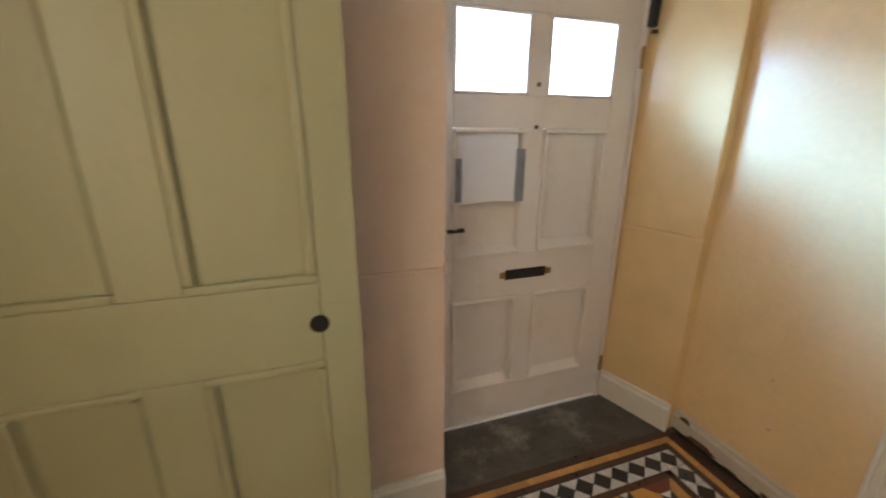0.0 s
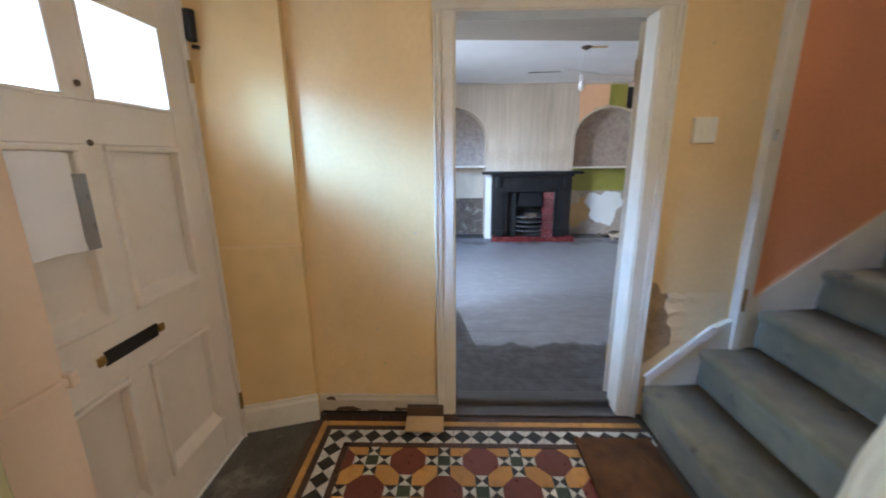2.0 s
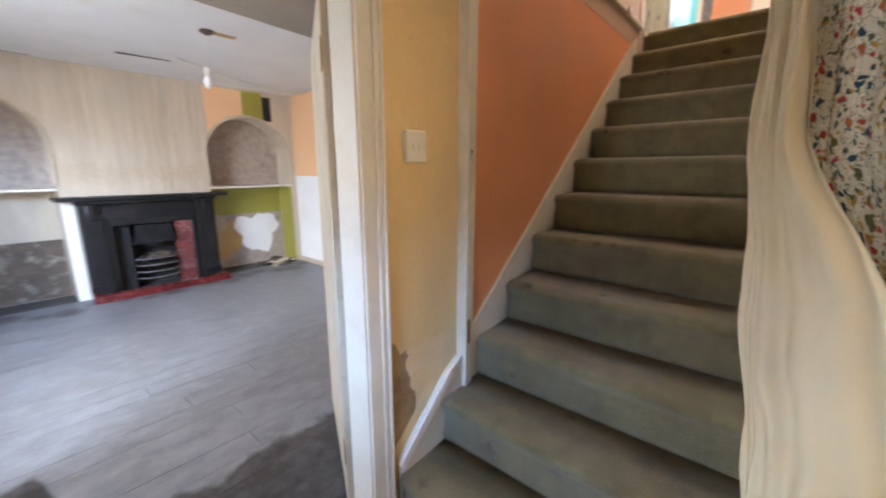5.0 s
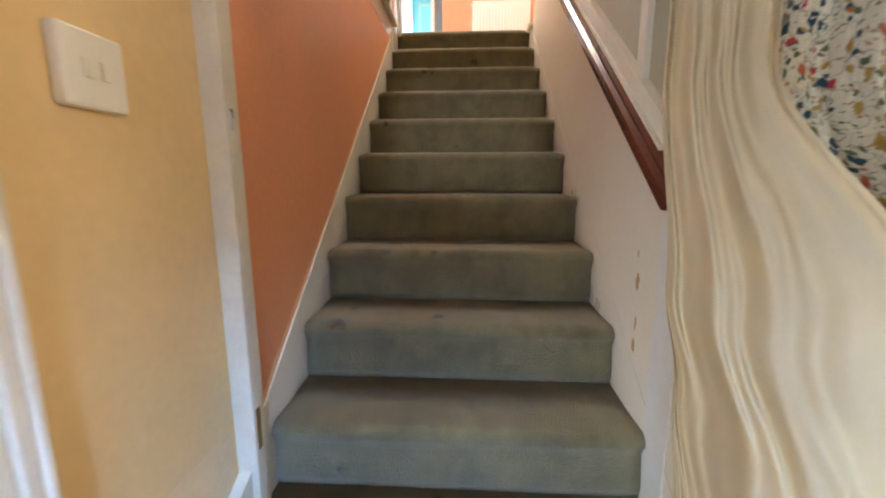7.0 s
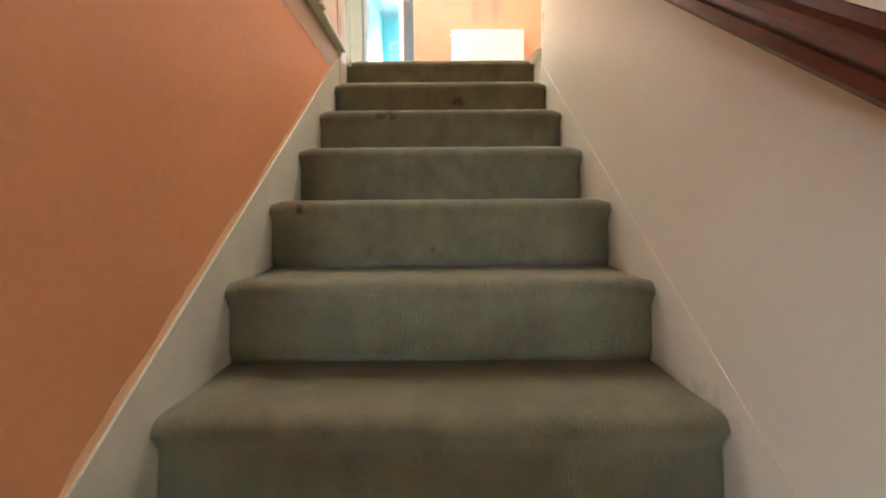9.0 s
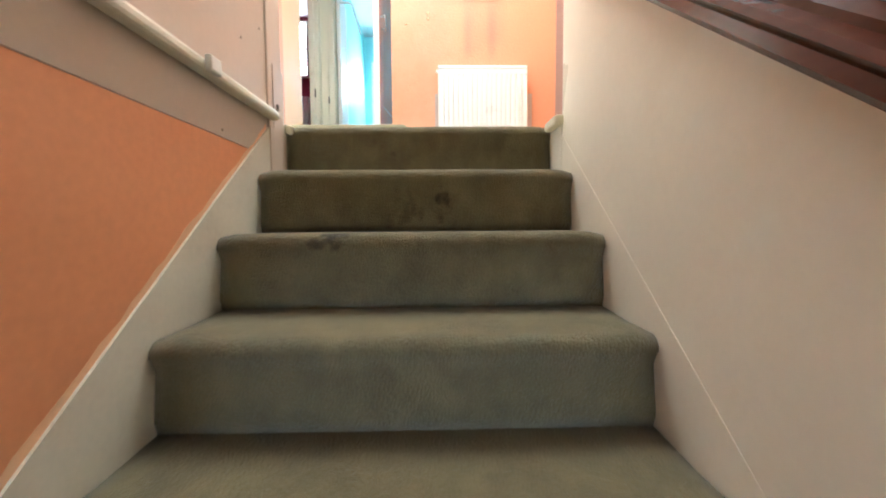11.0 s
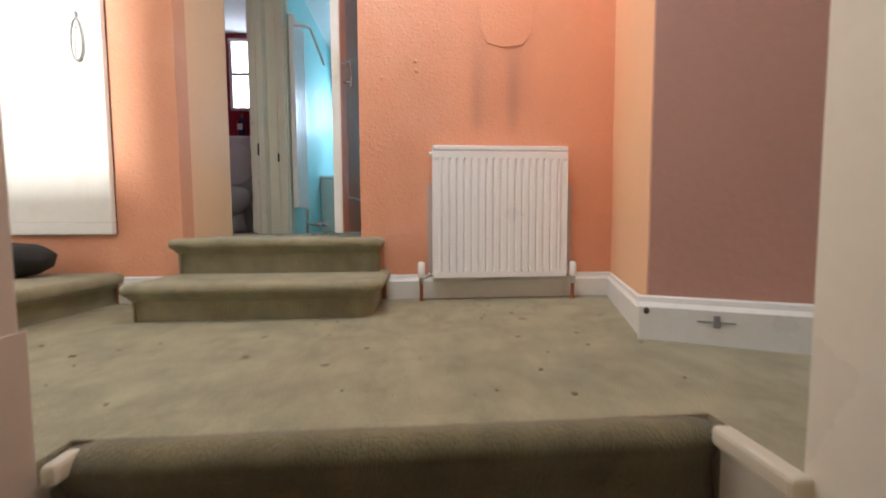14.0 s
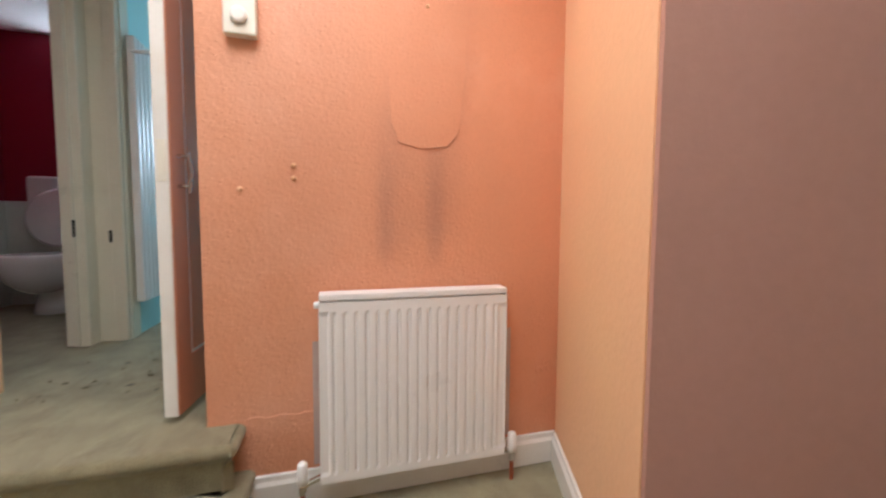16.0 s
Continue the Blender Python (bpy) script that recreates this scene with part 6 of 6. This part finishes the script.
bath = empty("bath", (0.3, 6.3, U), "pale bath with panelled side", "bath")
part("side_panel", boxes(((-0.34, 6.05, U + 0.001), (0.89, 6.08, 3.30)), bevel=0.004), "tilewhite", bath)
part("rim", boxes(((-0.34, 6.04, 3.302), (0.89, 6.79, 3.33)), bevel=0.008), "ceramic", bath)
w4 = empty("window_4", (0.1, 6.78, 3.9), "bright frosted bathroom window", "window", kind="structure")
part("window_frame", boxes(((-0.25, 6.78, 3.50), (-0.21, 6.799, 4.4)), ((0.55, 6.78, 3.5), (0.59, 6.799, 4.4)), ((-0.21, 6.78, 3.5), (0.55, 6.799, 3.54)), ((-0.21, 6.78, 4.36), (0.55, 6.799, 4.4))), "skirt", w4)

# thermostat and small wall details
th = empty("thermostat", (0.45, 4.02, 3.95), "white thermostat box with a round dial on the orange wall", "thermostat")
case = part("case", boxes(((0.405, 3.995, 3.925), (0.490, 4.0285, 4.045)), bevel=0.005), "plastic", th)
bm = bmesh.new()
turned(bm, [(0.022, 3.9945), (0.021, 3.984), (0.016, 3.981)], (0.447, 0, 3.975), "y", 20)
part("dial", bm, "skirt", case)
for i, (xx, zz) in enumerate(((0.578, 3.537), (0.578, 3.575), (0.99, 4.10), (0.43, 3.50))):
    bm = bmesh.new()
    turned(bm, [(0.008, 4.0295), (0.006, 4.022), (0.002, 4.019)], (xx, 0, zz), "y", 8)
    tagged(part("screw", bm, "peach"), "painted screw head on the orange wall", "screw", "screws in the orange wall")


def outline(pts, r, y):
    return tubes(([(x, y, z) for x, z in pts], r), k=6)


# old tank silhouette and scorch streaks
tank = [(0.83, 4.30), (0.86, 3.95), (0.875, 3.72), (0.90, 3.665), (0.97, 3.648), (1.06, 3.66), (1.10, 3.71), (1.12, 3.90), (1.14, 4.30)]
structure("wall_tank_mark", prisms(([(x, 4.0285, z) for x, z in tank], (0, -0.0022, 0))), "orange_up", "pale silhouette left by a removed cylinder", "wall patch")
structure("wall_tank_edge", outline(tank[2:7], 0.0022, 4.0278), "orange_up_sooty", "grey paint edge round the silhouette", "wall patch")

# crumbs and fluff trodden into the carpet
rng = random.Random(77)
bm = bmesh.new()
for i in range(46):
    x, y = rng.uniform(-0.6, 1.3), rng.uniform(2.95, 3.85)
    if y > 3.62 and x < 0.48:
        continue
    s = rng.uniform(0.0012, 0.0042)
    box(bm, (x - s * rng.uniform(0.6, 2.2), y - s, F + 0.0005), (x + s, y + s * rng.uniform(0.6, 2), F + 0.003))
tagged(part("carpet_crumbs", bm, "carpet"), "dark crumbs trodden into the landing carpet", "debris", kind="stuff")

# cracks and blisters in the landing paint
crack = [(1.262, 3.339, 3.335), (1.322, 3.311, 3.37), (1.391, 3.277, 3.406), (1.46, 3.244, 3.425), (1.517, 3.216, 3.453), (1.56, 3.196, 3.466), (1.66, 3.147, 3.475)]
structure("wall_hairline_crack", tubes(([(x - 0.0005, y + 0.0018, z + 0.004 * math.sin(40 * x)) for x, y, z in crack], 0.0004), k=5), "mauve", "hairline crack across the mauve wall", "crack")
structure("wall_paper_seam", tubes(([(0.436 + 0.0235 * i, 4.0295, 2.803 + 0.004 * math.sin(i * 1.9)) for i in range(9)], 0.0022), k=6), "orange_up", "puckered seam of the lining paper", "wall patch")
rng = random.Random(61)
for i in range(4):
    cx, cz, r0 = 1.425 + 0.022 * (i % 2), 2.86 + 0.022 * (i // 2), rng.uniform(0.009, 0.014)
    ring = [(cx + r0 * (1 + 0.25 * math.sin(3 * a + i)) * math.cos(a), 4.0292, cz + r0 * math.sin(a)) for a in [2 * math.pi * k / 14 for k in range(15)]]
    structure("wall_blister", tubes((ring, 0.0020), k=5), "orange_up", "blistered orange paint by the corner", "wall patch")
bm = bmesh.new()
for i in range(420):
    x, z = rng.uniform(0.33, 1.49), rng.uniform(2.70, 4.5)
    if 0.62 < x < 1.28 and z < 3.22:
        continue
    s = rng.uniform(0.0012, 0.0034)
    box(bm, (x - s, 4.0282, z - s * rng.uniform(0.6, 1.4)), (x + s * rng.uniform(0.6, 1.4), 4.0299, z + s))
tagged(part("wall_paint_nibs", bm, "orange_up"), "tiny lumps of paint on the orange wall", "wall texture", kind="structure")

# fluff and crumbs on the passage carpet
bm = bmesh.new()
for i in range(30):
    x, y = rng.uniform(-0.40, 0.18), rng.uniform(4.35, 5.0)
    s = rng.uniform(0.002, 0.006)
    box(bm, (x - s * rng.uniform(1, 3), y - s, U + 0.0035), (x + s, y + s, U + 0.006))
tagged(part("passage_crumbs", bm, "carpet"), "dark crumbs on the passage carpet", "debris", kind="stuff")

# ---- hall floor tiles ----
hall_tiles = bpy.data.objects["floor_hall"]
TZ0, TZ1 = -0.0075, 0.0


def tile_mesh(name, pts, gap=0.0012):
    """A flat tile of the outline pts, shrunk by the joint."""
    c = Vector((sum(p[0] for p in pts) / len(pts), sum(p[1] for p in pts) / len(pts)))
    q = []
    for p in pts:
        d = Vector(p) - c
        q.append(c + d * max(0.2, (d.length - gap) / d.length))
    bm = bmesh.new()
    prism(bm, [(p.x, p.y, TZ0) for p in q], (0, 0, TZ1 - TZ0))
    bmesh.ops.recalc_face_normals(bm, faces=bm.faces)
    me = bpy.data.meshes.new(name)
    bm.to_mesh(me)
    bm.free()
    return me


def lay(name, me, mat, x, y, rot=0.0):
    if not me.materials:
        me.materials.append(M[mat])
    ob = new(name, me)
    ob.parent = hall_tiles
    ob.matrix_basis = Matrix.Translation((x, y, 0)) @ Matrix.Rotation(rot, 4, "Z")
    return ob


A = 0.1675                 # pitch between octagons and crosses
S = 0.057                  # side of the small squares
ap = A - 1.5 * S           # half width of an octagon
X0, X1, YA, YB = 0.2595, 2.38, -1.4785, -0.004
H = S / 2
OCT = [(ap, -H), (ap, H), (H, ap), (-H, ap), (-ap, H), (-ap, -H), (-H, -ap), (H, -ap)]
HEX = [(H, H), (1.5 * S, H), (A - H, ap), (A - H, A - H), (ap, A - H), (H, 1.5 * S)]
HEX2 = [(A - x, y) for x, y in HEX]
SQ = [(H, H), (-H, H), (-H, -H), (H, -H)]


def clip(pts):
    """Cuts an outline to the field inside the border."""
    for axis, lim, sign in ((0, X0, 1), (0, X1, -1), (1, YA, 1), (1, YB, -1)):
        out = []
        for p, q in zip(pts, pts[1:] + pts[:1]):
            a, b = sign * (p[axis] - lim), sign * (q[axis] - lim)
            if a >= 0:
                out.append(p)
            if (a >= 0) != (b >= 0):
                f = a / (a - b)
                out.append((p[0] + (q[0] - p[0]) * f, p[1] + (q[1] - p[1]) * f))
        pts = out
        if len(pts) < 3:
            return []
    return pts


shared = {}


def lay_cut(name, shape, mat, x, y):
    """Lays a whole tile, or a cut one at the edge of the field."""
    pts = [(x + p[0], y + p[1]) for p in shape]
    cut = clip(pts)
    if not cut:
        return
    area = abs(sum(p[0] * q[1] - p[1] * q[0] for p, q in zip(cut, cut[1:] + cut[:1]))) / 2
    if area < 0.00012:
        return
    if len(cut) == len(pts) and all(abs(p[0] - q[0]) + abs(p[1] - q[1]) < 1e-6 for p, q in zip(cut, pts)):
        key = (name, shape[0])
        if key not in shared:
            shared[key] = tile_mesh(name, shape)
        lay(name, shared[key], mat, x, y)
    else:
        lay(name, tile_mesh(name, [(p[0] - x, p[1] - y) for p in cut]), mat, x, y)


bmw, bmb = bmesh.new(), bmesh.new()


def tri(bm, a, b, c, x, y, k=0.93):
    pts = [Vector(p) for p in (a, b, c)]
    m = sum(pts, Vector((0, 0))) / 3
    prism(bm, [(x + (m + (p - m) * k).x, y + (m + (p - m) * k).y, TZ0) for p in pts], (0, 0, TZ1 - TZ0 - 0.0003))


for i in range(-2, 14):
    for j in range(-9, 10):
        x, y = 0.338 + i * A, -0.845 + j * A
        if not (X0 - A < x < X1 + A and YA - A < y < YB + A):
            continue
        if (i + j) % 2 == 0:
            lay_cut("octagon_tile", OCT, "t_red", x, y)
            lay_cut("hexagon_tile", HEX2, "t_yellow", x, y)
            continue
        lay_cut("hexagon_tile", HEX, "t_yellow", x, y)
        lay_cut("small_square_tile", SQ, "t_green", x, y)
        for ax, ay in ((1, 0), (0, 1), (-1, 0), (0, -1)):
            cx, cy = x + ax * S, y + ay * S
            if not (X0 < cx - 0.02 and cx + 0.02 < X1 and YA < cy - 0.02 and cy + 0.02 < YB):
                continue
            cor = [(H, H), (-H, H), (-H, -H), (H, -H)]
            for k in range(4):
                p, q = cor[k], cor[(k + 1) % 4]
                across = (k % 2 == 0) == (ay != 0)
                if clip([(cx + p[0], cy + p[1]), (cx + q[0], cy + q[1]), (cx, cy)]):
                    tri(bmw if across else bmb, p, q, (0, 0), cx, cy)
tagged(part("white_triangle_tiles", bmw, "t_white", hall_tiles), kind="stuff")
tagged(part("black_triangle_tiles", bmb, "t_black", hall_tiles), kind="stuff")

# border strips: plain bands and a black-and-white diamond band
def strips(x0, x1, y0, y1, mat, along, length, name):
    k = max(1, round(((y1 - y0) if along == "y" else (x1 - x0)) / length))
    w = (x1 - x0) if along == "x" else (y1 - y0)
    if along == "y":
        me = tile_mesh(name, [(0, 0), (x1 - x0, 0), (x1 - x0, (y1 - y0) / k), (0, (y1 - y0) / k)])
        for i in range(k):
            lay(name, me, mat, x0, y0 + i * (y1 - y0) / k)
    else:
        me = tile_mesh(name, [(0, 0), ((x1 - x0) / k, 0), ((x1 - x0) / k, y1 - y0), (0, y1 - y0)])
        for i in range(k):
            lay(name, me, mat, x0 + i * (x1 - x0) / k, y0)


strips(0.030, 0.074, -1.66, 0.0, "t_brown", "y", 0.15, "strip_tile")
strips(0.074, 0.108, -1.63, 0.0, "t_yellow", "y", 0.15, "strip_tile")
strips(0.108, 0.138, -1.60, 0.0, "t_brown", "y", 0.15, "strip_tile")
strips(0.228, 0.258, -1.51, 0.0, "t_brown", "y", 0.15, "strip_tile")
strips(0.030, 2.38, -1.70, -1.66, "t_brown", "x", 0.15, "strip_tile")
strips(0.074, 2.38, -1.66, -1.63, "t_yellow", "x", 0.15, "strip_tile")
strips(0.108, 2.38, -1.63, -1.60, "t_brown", "x", 0.15, "strip_tile")
strips(0.228, 2.38, -1.51, -1.48, "t_brown", "x", 0.15, "strip_tile")
h = 0.0445
dia = tile_mesh("diamond_tile", [(h, 0), (0, h), (-h, 0), (0, -h)])
bm = bmesh.new()
y = -1.555
while y < -0.02:
    lay("diamond_tile", dia, "t_black", 0.183, y)
    for s in (-1, 1):
        for q in (-1, 1):
            tri(bm, (s * h, 0), (s * h, q * h), (0, q * h), 0.183, y)
    y += 2 * h + 0.001
x = 0.183 + 2 * h + 0.001
while x < 2.35:
    lay("diamond_tile", dia, "t_black", x, -1.555)
    for s in (-1, 1):
        for q in (-1, 1):
            tri(bm, (s * h, 0), (s * h, q * h), (0, q * h), x, -1.555)
    x += 2 * h + 0.001
tagged(part("white_border_tiles", bm, "t_white", hall_tiles), kind="stuff")
